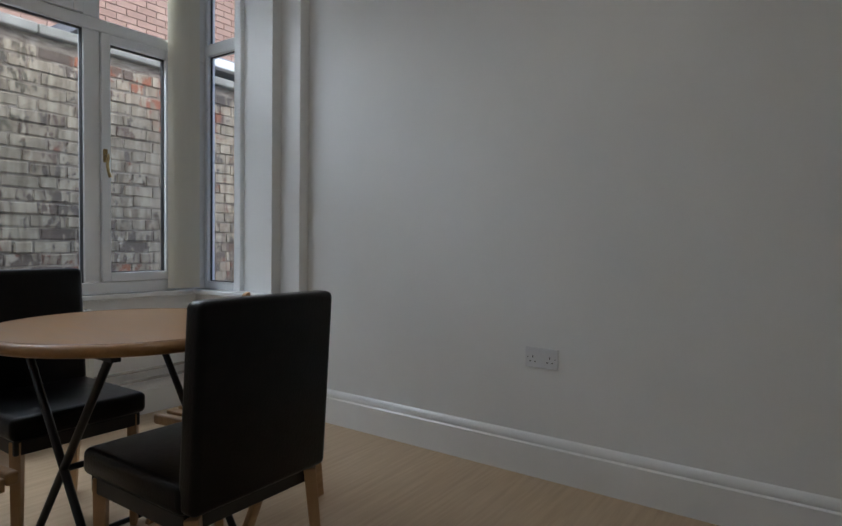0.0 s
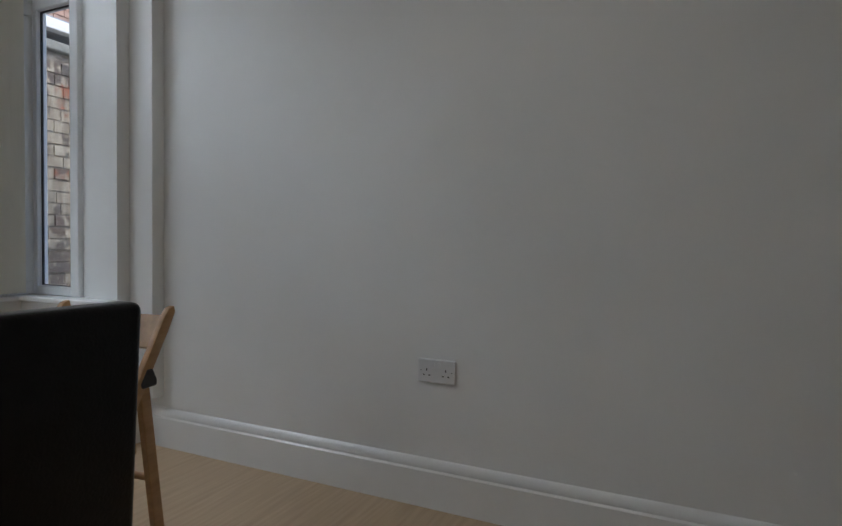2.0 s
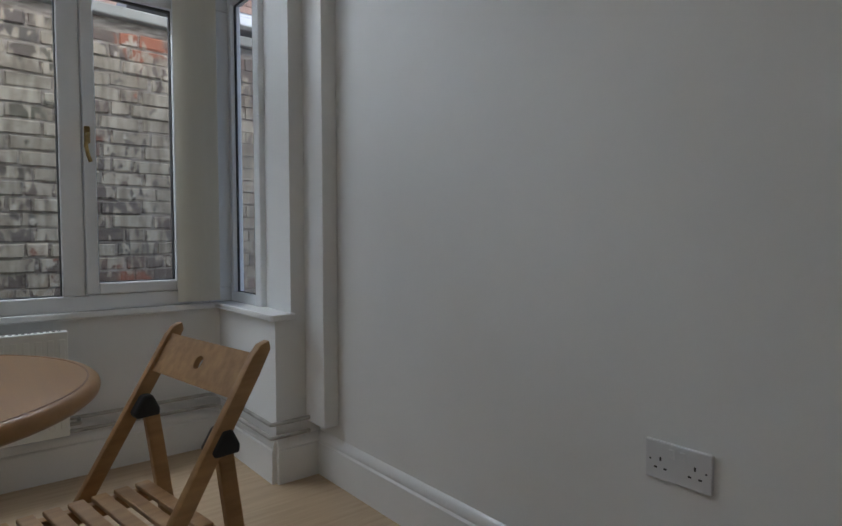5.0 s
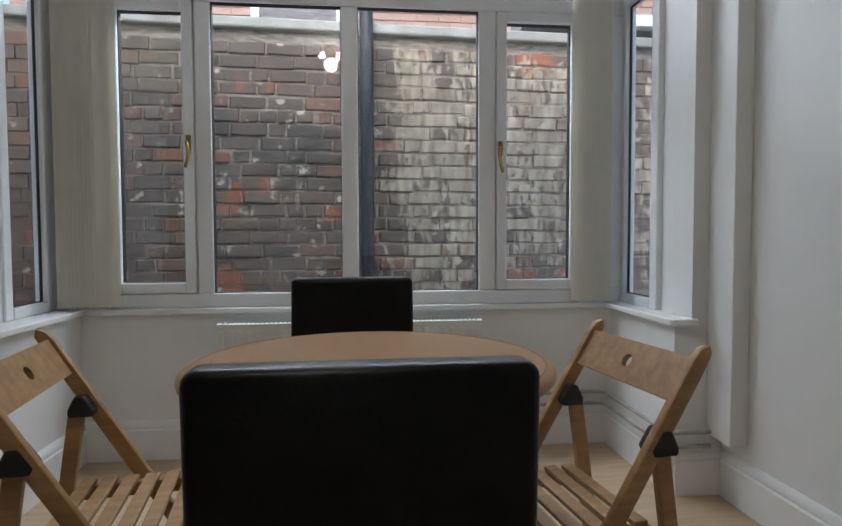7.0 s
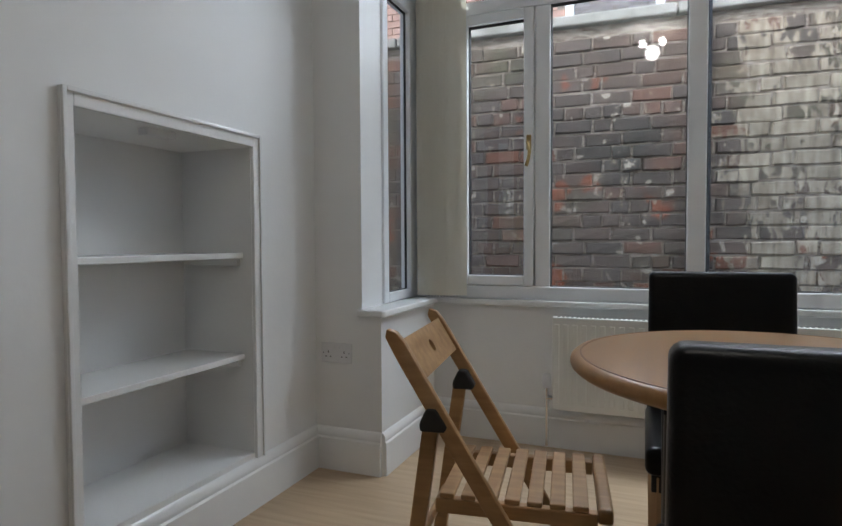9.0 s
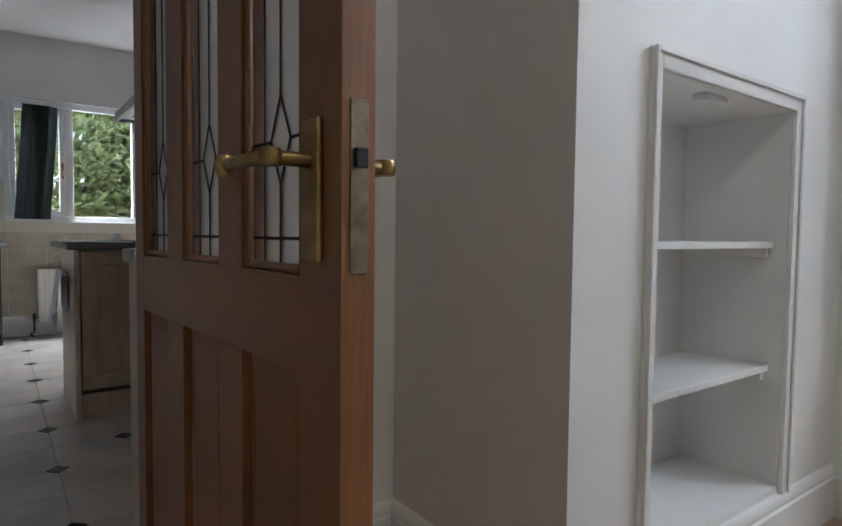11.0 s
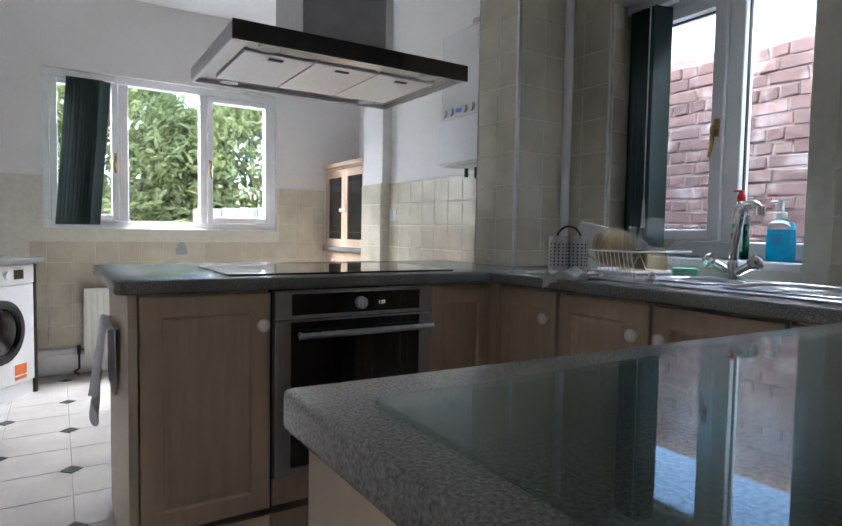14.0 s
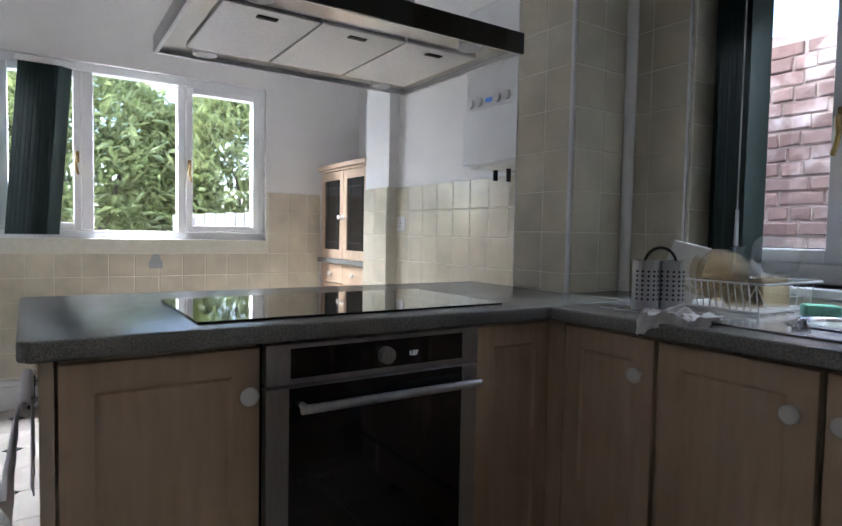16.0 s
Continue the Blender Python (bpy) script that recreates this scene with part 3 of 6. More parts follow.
frame_piece(win1, [(-0.255, -0.21, YG0 - 0.012, YG1 - 0.01, ZTR + 0.038, ZT - 0.063), (0.257, 0.302, YG0 - 0.012, YG1 - 0.01, ZTR + 0.038, ZT - 0.063), (-0.21, 0.257, YG0 - 0.012, YG1 - 0.01, ZTR + 0.038, ZTR + 0.085), (-0.21, 0.257, YG0 - 0.012, YG1 - 0.01, ZT - 0.11, ZT - 0.063)], 0.005, "sash")
hp = part("handle_plate", B((-0.03, 0.04, YG0 - 0.024, YG0 - 0.012, ZTR + 0.05, ZTR + 0.072)), M_brass, win1, "polished brass handle plate", 0.004)
bm = bmesh.new()
sweep(bm, [(0.0, YG0 - 0.024, ZTR + 0.061), (0.0, YG0 - 0.047, ZTR + 0.061), (0.015, YG0 - 0.058, ZTR + 0.058), (0.06, YG0 - 0.062, ZTR + 0.052), (0.105, YG0 - 0.06, ZTR + 0.056)], 0.008)
part("handle", bm, M_brass, hp, "polished brass lever handle", smooth=True)
espag(win1, -1.009, YG0 - 0.012, 1.43, 1)
espag(win1, 0.405, YG0 - 0.012, 1.42, -1)
for nm, xg, y0, g0, g1 in (("window_2", 1.035, 2.075, 2.135, 2.388), ("window_3", -1.613, 2.04, 2.09, 2.338)):
    w = tagged(thing(nm, pose(0, 0, 0), "narrow white plastic side light of the bay window", "window"), kind="structure")
    xa, xb = xg - 0.03, xg + 0.03
    y1 = YG0
    frame_piece(w, [(xa, xb, g0, g1, ZB, 0.735), (xa, xb, g0, g1, ZT - 0.05, ZT), (xa - 0.002, xb + 0.002, g0, g1, 2.09, 2.16)])
    frame_piece(w, [(xa + 0.001, xb - 0.001, y0, g0, ZB, ZT)], name="mullion")
    frame_piece(w, [(xa + 0.001, xb - 0.001, g1, y1, ZB, ZT)], name="mullion")
    for a, b in ((0.735, 2.09), (2.16, ZT - 0.05)):
        part("gasket", B((xg - 0.007, xg + 0.007, g0, g0 + 0.005, a, b), (xg - 0.007, xg + 0.007, g1 - 0.005, g1, a, b), (xg - 0.007, xg + 0.007, g0 + 0.005, g1 - 0.005, a, a + 0.004), (xg - 0.007, xg + 0.007, g0 + 0.005, g1 - 0.005, b - 0.004, b)), M_gasket, w)
        pane(w, (xg - 0.003, xg + 0.003, g0, g1, a, b))

# corner posts that close the bay outside the frames
struct("bay_corner_post", B((BR + 0.001, 1.064, YG0 + 0.001, YG1 + 0.03, 0.69, H1), (-1.642, BL - 0.001, YG0 + 0.001, YG1 + 0.03, 0.69, H1)), M_upvc, "white plastic corner posts of the bay", category="trim")


# ---- the doorway and its door ----
struct("door_lining", B((-2.55, XN + 0.006, -0.195, -0.175, 0, 2.04), (-2.55, XN + 0.006, -1.05, -1.03, 0, 2.04), (-2.55, XN + 0.006, -1.03, -0.195, 2.02, 2.04)), M_lining, "cream painted door lining", 0.002, category="lining")
struct("door_stop", B((-2.527, -2.50, -0.207, -0.1955, 0.006, 2.019), (-2.527, -2.50, -1.0295, -1.018, 0.006, 2.019), (-2.527, -2.50, -1.018, -0.207, 2.008, 2.0195)), M_lining, "cream painted stop inside the door lining", 0.003, category="lining")
struct("door_casing_kitchen", B((XK - 0.018, XK, -0.168, -0.1, 0, 2.1), (XK - 0.018, XK, -1.12, -1.055, 0, 2.1), (XK - 0.018, XK, -1.055, -0.168, 2.046, 2.1)), M_lining, "cream painted casing round the doorway", 0.004, category="casing")
struct("door_casing", B((XN, XN + 0.018, -0.174, -0.105, 0, 2.1), (XN, XN + 0.018, -1.12, -1.05, 0, 2.1), (XN, XN + 0.018, -1.05, -0.174, 2.04, 2.1)), M_trim, "white gloss casing round the kitchen doorway", 0.005, category="casing")


def leaded_door():
    """Hinge at the origin, the leaf along +x, its faces at y = -0.02 and 0.02."""
    d = tagged(thing("door_1", Matrix.Translation((XN + 0.012, -0.217, 0.006)) @ pose(0, 0, 0, 0, 0, 3.0), "open stained wooden door with leaded glass panels and brass handles", "door"), kind="structure")
    W, T = 0.835, 0.021
    st = [(0, 0.06), (0.23, 0.318), (0.488, 0.576), (0.746, W)]
    lights = [(0.06, 0.23), (0.318, 0.488), (0.576, 0.746)]
    for k, (a, b) in enumerate(st):
        zz = (0, 2.0) if k in (0, 3) else (0.888, 1.9)
        child_box("stile", M_doorw, d, (a, b, -T, T, *zz), 0.001)
    for k in (1, 2):
        child_box("stile", M_doorw, d, (st[k][0], st[k][1], -T, T, 0.22, 0.775), 0.001)
    for z0, z1 in ((0, 0.22), (0.775, 0.888), (1.9, 2.0)):
        child_box("rail", M_doorh, d, (0.06, 0.746, -T + 0.0005, T - 0.0005, z0, z1), 0.001)
    for a, b in lights:
        for s in (-1, 1):
            y0, y1 = sorted((s * 0.008, s * 0.017))
            part("bead", B((a, a + 0.012, y0, y1, 0.888, 1.9), (b - 0.012, b, y0, y1, 0.888, 1.9), (a + 0.012, b - 0.012, y0, y1, 0.888, 0.900), (a + 0.012, b - 0.012, y0, y1, 1.888, 1.9)), M_doorw, d, "", 0.004)
        p = part("glass_panel", B((a, b, -0.0018, 0.0018, 0.888, 1.9)), M_obsc, d, "obscured leaded glass panel")
        p.visible_shadow = False
        c = (a + b) / 2 - 0.004
        bm = bmesh.new()
        zc = 1.055
        cam_lines = [((a, 0.93), (b, 0.93)), ((a + 0.034, 0.888), (a + 0.034, 1.9)), ((b - 0.036, 0.888), (b - 0.036, 1.9)), ((c, 0.888), (c, zc - 0.056)), ((c, zc + 0.056), (c, 1.9)),
                     ((a, zc), (c - 0.028, zc)), ((c + 0.028, zc), (b, zc)), ((c - 0.028, zc), (c, zc + 0.056)), ((c, zc + 0.056), (c + 0.028, zc)), ((c + 0.028, zc), (c, zc - 0.056)), ((c, zc - 0.056), (c - 0.028, zc)), ((a, 1.8), (b, 1.8))]
        for (x0, z0), (x1, z1) in cam_lines:
            rod(bm, (x0, -0.0015, z0), (x1, -0.0015, z1), 0.0022, seg=8)
            rod(bm, (x0, 0.0015, z0), (x1, 0.0015, z1), 0.0022, seg=8)
        part("lead_came", bm, M_came, p, "grey lead cames with a diamond", smooth=True)
        bm = bmesh.new()
        bx(bm, a, b, -0.007, 0.007, 0.22, 0.775)
        q = 0.03
        for s in (-1, 1):
            v = [bm.verts.new((x, s * y, z)) for x, y, z in ((a + q, 0.013, 0.22 + q), (b - q, 0.013, 0.22 + q), (b - q, 0.013, 0.775 - q), (a + q, 0.013, 0.775 - q), (a, 0.007, 0.22), (b, 0.007, 0.22), (b, 0.007, 0.775), (a, 0.007, 0.775))]
            bm.faces.new(v[:4])
            for k in range(4):
                bm.faces.new((v[k], v[(k + 1) % 4], v[4 + (k + 1) % 4], v[4 + k]))
        part("lower_panel", bm, M_doorw, d)
    lock = child_box("lock_plate", M_lock, d, (W, W + 0.002, -0.011, 0.011, 0.895, 1.075), 0.0005, "worn brass mortice lock plate")
    child_box("latch", M_dkmetal, lock, (W + 0.002, W + 0.008, -0.007, 0.007, 1.005, 1.025), 0.001)
    for s in (-1, 1):
        y0, y1 = sorted((s * T, s * (T + 0.008)))
        pl = child_box("handle_plate", M_brass, d, (W - 0.075, W - 0.035, y0, y1, 0.905, 1.06), 0.003, "worn brass handle plate")
        bm = bmesh.new()
        sweep(bm, [(W - 0.055, s * (T + 0.006), 1.015), (W - 0.055, s * (T + 0.04), 1.015), (W - 0.057, s * (T + 0.052), 1.015), (W - 0.066, s * (T + 0.058), 1.015), (W - 0.1, s * (T + 0.06), 1.014), (W - 0.15, s * (T + 0.06), 1.013)], 0.008, 12)
        lathe(bm, [(0.002, -0.014), (0.009, -0.012), (0.0125, -0.004), (0.0125, 0.004), (0.009, 0.012), (0.002, 0.014)], (W - 0.156, s * (T + 0.06), 1.013), 14)
        lathe(bm, [(0.011, -0.009), (0.0125, -0.004), (0.0125, 0.004), (0.011, 0.009)], (W - 0.055, s * (T + 0.052), 1.015), 14)
        part("lever", bm, M_brass, pl, "brass lever handle", smooth=True)
    for z in (0.2, 1.0, 1.8):
        bm = bmesh.new()
        rod(bm, (-0.004, T + 0.002, z - 0.05), (-0.004, T + 0.002, z + 0.05), 0.006)
        part("hinge", bm, M_brass, d, smooth=True)


leaded_door()

# ---- the kitchen shell ----
KX, KY0, KY1, KYN = -7.303, -1.5, 1.677, 1.71
struct("floor_kitchen", B((-7.5, XK, -1.65, 2.1, -0.12, -0.006)), M_floorgr, "grey grouted bed of the tiled kitchen floor", category="floor")
struct("threshold", B((XK, XN, -1.03, -0.195, 0.0005, 0.006)), M_metaltrim, "metal threshold strip in the doorway", 0.002, category="threshold")
struct("ceiling_kitchen", B((-7.5, XK, -1.65, 2.1, H2, H2 + 0.12)), M_ceil, "white painted kitchen ceiling", category="ceiling")
struct("wall_kitchen_left", B((-7.5, XK, KY0 - 0.15, KY0, 0, H2)), M_kwall, "white painted kitchen wall", category="wall")
WY0, WY1, WZ0, WZ1 = -0.42, 1.2, 1.02, 2.11
struct("wall_kitchen_back", B((KX - 0.2, KX, KY0, WY0, 0, H2), (KX - 0.2, KX, WY1, 2.1, 0, H2), (KX - 0.2, KX, WY0, WY1, 0, WZ0), (KX - 0.2, KX, WY0, WY1, WZ1, H2)), M_kwall, "white painted kitchen wall with the garden window", category="wall")
struct("wall_kitchen_right", B((-6.22, -4.84, KY1, 2.05, 0, H2), (-6.52, -6.22, 1.608, 2.05, 0, H2), (KX, -6.52, 1.95, 2.05, 0, H2)), M_kwall, "white painted kitchen wall with a pier", category="wall")
struct("pier_kitchen", B((-4.84, -4.572, 1.406, 2.05, 0, H2)), M_kwall, "tiled pier between worktop and sink", category="wall")
VX0, VX1, VZ0, VZ1 = -4.318, -3.513, 0.955, 2.03
struct("wall_kitchen_sink", B((-4.572, VX0, KYN, 1.98, 0, H2), (VX1, XK, KYN, 1.98, 0, H2), (VX0, VX1, KYN, 1.98, 0, VZ0), (VX0, VX1, KYN, 1.98, VZ1, H2)), M_kwall, "kitchen wall with the sink window", category="wall")
skirting("baseboard_kitchen", [(KX, 1.6, KX, -0.5, 1, 0)])
bm = bmesh.new()
rod(bm, (-4.545, 1.683, 0.89), (-4.545, 1.683, H2), 0.022, seg=14)
struct("corner_pipe", bm, M_trim, "white painted pipe in the corner beside the pier", smooth=True, category="pipe")

# garden window
gw = tagged(thing("window_4", pose(0, 0, 0), "white plastic three-light kitchen window over the garden", "window"), kind="structure")
xa, xb = KX - 0.1, KX - 0.03


def xframe(name, boxes, bevel=0.006):
    return part(name, B(*[(xa, xb, *b) for b in boxes]), M_upvc, gw, "", bevel)


xframe("window_frame", [(WY0, WY1, WZ0, WZ0 + 0.055), (WY0, WY1, WZ1 - 0.055, WZ1), (WY0, WY0 + 0.045, WZ0 + 0.055, WZ1 - 0.055), (WY1 - 0.045, WY1, WZ0 + 0.055, WZ1 - 0.055)])
for y0, y1 in ((0.045, 0.11), (0.605, 0.655)):
    xframe("mullion", [(y0, y1, WZ0 + 0.055, WZ1 - 0.055)])
for y0, y1, sash in ((WY0 + 0.045, 0.045, True), (0.11, 0.605, False), (0.655, WY1 - 0.045, True)):
    z0, z1 = WZ0 + 0.055, WZ1 - 0.055
    if sash:
        w = 0.045
        part("sash", B((xa + 0.01, xb + 0.012, y0 + 0.002, y0 + w, z0 + 0.002, z1 - 0.002), (xa + 0.01, xb + 0.012, y1 - w, y1 - 0.002, z0 + 0.002, z1 - 0.002),
                       (xa + 0.01, xb + 0.012, y0 + w, y1 - w, z0 + 0.002, z0 + w), (xa + 0.01, xb + 0.012, y0 + w, y1 - w, z1 - w, z1 - 0.002)), M_upvc, gw, "", 0.005)
        y0, y1, z0, z1 = y0 + w, y1 - w, z0 + w, z1 - w
    p = part("pane", B((xa + 0.03, xa + 0.036, y0, y1, z0, z1)), M_glass, gw)
    p.visible_shadow = False
for y, f in ((0.02, 1), (0.678, 1)):
    h = part("handle_plate", B((xb + 0.012, xb + 0.024, y - 0.011, y + 0.011, 1.49, 1.56)), M_brass, gw, "brass handle plate", 0.004)
    bm = bmesh.new()
    sweep(bm, [(xb + 0.024, y, 1.53), (xb + 0.045, y, 1.53), (xb + 0.055, y - 0.004, 1.515), (xb + 0.06, y - 0.01, 1.48), (xb + 0.06, y - 0.004, 1.44), (xb + 0.058, y + 0.004, 1.415)], 0.008)
    part("handle", bm, M_brass, h, "brass lever handle", smooth=True)
struct("window_sill_garden", B((KX - 0.028, KX + 0.004, WY0 + 0.001, WY1 - 0.001, WZ0 - 0.012, WZ0 + 0.004)), M_trim, "white painted reveal under the garden window", 0.003, category="sill")

# sink window
sw = tagged(thing("window_5", pose(0, 0, 0), "white plastic casement window over the sink", "window"), kind="structure")
ya, yb = 1.86, 1.93


def yframe(name, boxes, bevel=0.006, dy=0.0):
    return part(name, B(*[(b[0], b[1], ya - dy, yb, b[2], b[3]) for b in boxes]), M_upvc, sw, "", bevel)


yframe("window_frame", [(VX0, VX1, VZ0, VZ0 + 0.064), (VX0, VX1, VZ1 - 0.05, VZ1), (VX0, VX0 + 0.05, VZ0 + 0.064, VZ1 - 0.05), (VX1 - 0.03, VX1, VZ0 + 0.064, VZ1 - 0.05)])
yframe("mullion", [(-3.888, -3.825, VZ0 + 0.064, VZ1 - 0.05)])
yframe("sash", [(VX0 + 0.052, VX0 + 0.1, VZ0 + 0.066, VZ1 - 0.052), (-3.941, -3.89, VZ0 + 0.066, VZ1 - 0.052), (VX0 + 0.1, -3.941, VZ0 + 0.066, VZ0 + 0.11), (VX0 + 0.1, -3.941, VZ1 - 0.1, VZ1 - 0.052)], 0.005, 0.012)
for x0, x1, z0, z1 in ((VX0 + 0.1, -3.941, VZ0 + 0.11, VZ1 - 0.1), (-3.825, VX1 - 0.03, VZ0 + 0.064, VZ1 - 0.05)):
    p = part("pane", B((x0, x1, 1.9, 1.906, z0, z1)), M_glass, sw)
    p.visible_shadow = False
    gasket(sw, x0, x1, z0, z1, 1.885, 1.899)
espag(sw, -3.912, ya - 0.012, 1.46, 1)
struct("window_sill_sink", B((VX0, VX1, 1.69, 1.9, VZ0 - 0.03, VZ0)), M_trim, "white glossy sill over the sink", 0.006, category="sill")

# ---- dining room things ----
def dining_chair(m, label, top=0.874):
    """Back rest at y = 0, seat towards +y."""
    c = thing("dining_chair", m, label, "chair", "leather chairs at the table")
    bm = bmesh.new()
    vs = bx(bm, -0.2, 0.2, -0.035, 0.03, 0.40, top)
    for v in vs:
        if v.co.z > 0.8:
            v.co.y -= 0.03
            v.co.x *= 0.985
    part("backrest", bm, M_leather, c, bevel=0.018, smooth=True, seg=4)
    part("seat", B((-0.205, 0.205, 0.0, 0.42, 0.395, 0.465)), M_leather, c, bevel=0.02, smooth=True, seg=4)
    part("seat_frame", B((-0.19, 0.19, 0.01, 0.40, 0.35, 0.394)), M_blackpl, c, bevel=0.004)
    for sx in (-1, 1):
        for y, dy in ((0.0, -0.05), (0.38, 0.0)):
            bm = bmesh.new()
            rod(bm, (sx * 0.178, y + dy, 0), (sx * 0.175, y, 0.39), 0.016, 0.023, 4)
            part("leg", bm, M_chairleg, c, bevel=0.003)
    return c


dining_chair(pose(-0.241, 0.39, 0, 0, 0, 1), "black leather high-backed dining chair pushed up to the table", 0.862)
dining_chair(pose(-0.275, 1.60, 0, 0, 0, 181), "black leather high-backed dining chair facing the room under the window")


def folding_chair(m, label):
    """Back on the y axis at x = 0, seat towards +x."""
    c = thing("folding_chair", m, label, "chair", "wooden folding chairs")
    hw = 0.215

    def at(z):
        return 0.03 + (0.765 - z) * 0.60

    for s in (-1, 1):
        bm = bmesh.new()
        y0, y1 = sorted((s * (hw - 0.022), s * hw))
        poly = [(at(0) - 0.018, 0), (at(0) + 0.024, 0), (at(0.75) + 0.024, 0.745), (at(0.77) + 0.016, 0.768), (at(0.77) - 0.006, 0.775), (at(0.75) - 0.022, 0.755), (at(0.7) - 0.022, 0.7)]
        v = prism(bm, poly, y0, y1)
        for w in v:
            w.co = Vector((w.co.x, w.co.z, w.co.y))
        part("back_post", bm, M_beech, c, bevel=0.004, smooth=True)
        bm = bmesh.new()
        yy0, yy1 = sorted((s * (hw - 0.048), s * (hw - 0.026)))
        v = prism(bm, [(0.02, 0), (0.058, 0), (at(0.57) - 0.01, 0.58), (at(0.57) - 0.048, 0.57)], yy0, yy1)
        for w in v:
            w.co = Vector((w.co.x, w.co.z, w.co.y))
        part("rear_leg", bm, M_beech, c, bevel=0.003)
        bm = bmesh.new()
        ya, yb = sorted((s * (hw - 0.05), s * (hw + 0.003)))
        v = prism(bm, [(at(0.57) - 0.05, 0.548), (at(0.57) + 0.006, 0.548), (at(0.57) + 0.014, 0.562), (at(0.6) + 0.006, 0.603), (at(0.6) - 0.016, 0.603), (at(0.57) - 0.052, 0.566)], ya, yb)
        for w in v:
            w.co = Vector((w.co.x, w.co.z, w.co.y))
        part("hinge_bracket", bm, M_blackpl, c, "black plastic hinge bracket", bevel=0.006)
        ra, rb = sorted((s * (hw - 0.075), s * (hw - 0.05)))
        child_box("seat_rail", M_beech, c, (0.12, 0.48, ra, rb, 0.345, 0.38), 0.004)
    for k in range(7):
        x = 0.13 + k * 0.0495
        bm2 = B((x, x + 0.034, -hw + 0.05, hw - 0.05, 0.381, 0.393))
        part("seat_slat", bm2, M_beech, c, bevel=0.003)
    part("seat_slat", B((0.48, 0.512, -hw + 0.045, hw - 0.045, 0.358, 0.393)), M_beech, c, bevel=0.008, seg=3)
    # backrest board with a round grip hole
    bm = bmesh.new()
    n, r = 20, 0.017
    w, z0, z1 = hw - 0.022, -0.052, 0.052
    for f in (0.007, -0.007):
        ring = [bm.verts.new((f, r * math.cos(2 * math.pi * k / n), r * math.sin(2 * math.pi * k / n))) for k in range(n)]
        out = []
        for k in range(n):
            a = 2 * math.pi * k / n
            ca, sa = math.cos(a), math.sin(a)
            t = min(w / max(1e-6, abs(ca)), z1 / max(1e-6, abs(sa)))
            out.append(bm.verts.new((f, max(-w, min(w, t * ca)), max(z0, min(z1, t * sa)))))
        for k in range(n):
            k2 = (k + 1) % n
            a, b = out[k].co, out[k2].co
            quad = [ring[k], ring[k2], out[k2], out[k]]
            if abs(abs(a.y) - w) > 1e-6 and abs(abs(b.y) - w) < 1e-6 or abs(abs(a.y) - w) < 1e-6 and abs(abs(b.y) - w) > 1e-6:
                cv = bm.verts.new((f, math.copysign(w, (a.y + b.y)), math.copysign(z1, (a.z + b.z))))
                quad = [ring[k], ring[k2], out[k2], cv, out[k]]
            bm.faces.new(quad)
    bound = [e for e in bm.edges if len(e.link_faces) == 1]
    bmesh.ops.bridge_loops(bm, edges=[e for e in bound if all(v.co.yz.length < 0.03 for v in e.verts)])
    bound = [e for e in bm.edges if len(e.link_faces) == 1]
    bmesh.ops.bridge_loops(bm, edges=bound)
    bmesh.ops.transform(bm, matrix=pose(at(0.70) + 0.002, 0, 0.70, 0, -31, 0), verts=bm.verts)
    part("backrest", bm, M_beech, c, "beech back board with a grip hole", bevel=0.0)
    bm = bmesh.new()
    rod(bm, (0.075, -hw + 0.04, 0.26), (0.075, hw - 0.04, 0.26), 0.011)
    part("crossbar", bm, M_beech, c, smooth=True)
    bm = bmesh.new()
    rod(bm, (at(0.12), -hw + 0.02, 0.12), (at(0.12), hw - 0.02, 0.12), 0.012)
    part("crossbar", bm, M_beech, c, smooth=True)
    return c


folding_chair(pose(0.47, 1.06, 0, 0, 0, 180 + 8.4), "beech wooden folding chair with slatted seat beside the wall")
folding_chair(pose(-1.06, 1.06, 0, 0, 0, 8), "beech wooden folding chair with slatted seat near the recess")

tb = thing("round_table", pose(-0.226, 0.962, 0), "round folding table with brown veneer top and crossed dark legs", "table")
bm = bmesh.new()
lathe(bm, [(0.364, 0.707), (0.383, 0.709), (0.391, 0.716), (0.393, 0.724), (0.391, 0.732), (0.384, 0.7385), (0.372, 0.74)], seg=96)
part("tabletop", bm, M_table, tb, smooth=True)
bm = bmesh.new()
lathe(bm, [(0.374, 0.7355), (0.3735, 0.7406), (0.3705, 0.7407), (0.370, 0.7355)], seg=72)
part("inlay_ring", bm, M_doorw, tb, "dark edge line", smooth=True)
for s in (-1, 1):
    for q in (-1, 1):
        bm = bmesh.new()
        rod(bm, (s * 0.2, q * 0.27, 0.0), (s * 0.2, -q * 0.25, 0.7), 0.011)
        part("leg", bm, M_dkmetal, tb, smooth=True)
    child_box("bearer", M_dkmetal, tb, (s * 0.2 - 0.012, s * 0.2 + 0.012, -0.28, 0.28, 0.69, 0.7085), 0.002)
for q, z in ((-0.27, 0.02), (0.27, 0.02), (0.0, 0.362)):
    bm = bmesh.new()
    rod(bm, (-0.2, q, z), (0.2, q, z), 0.009)
    part("stretcher", bm, M_dkmetal, tb, smooth=True)


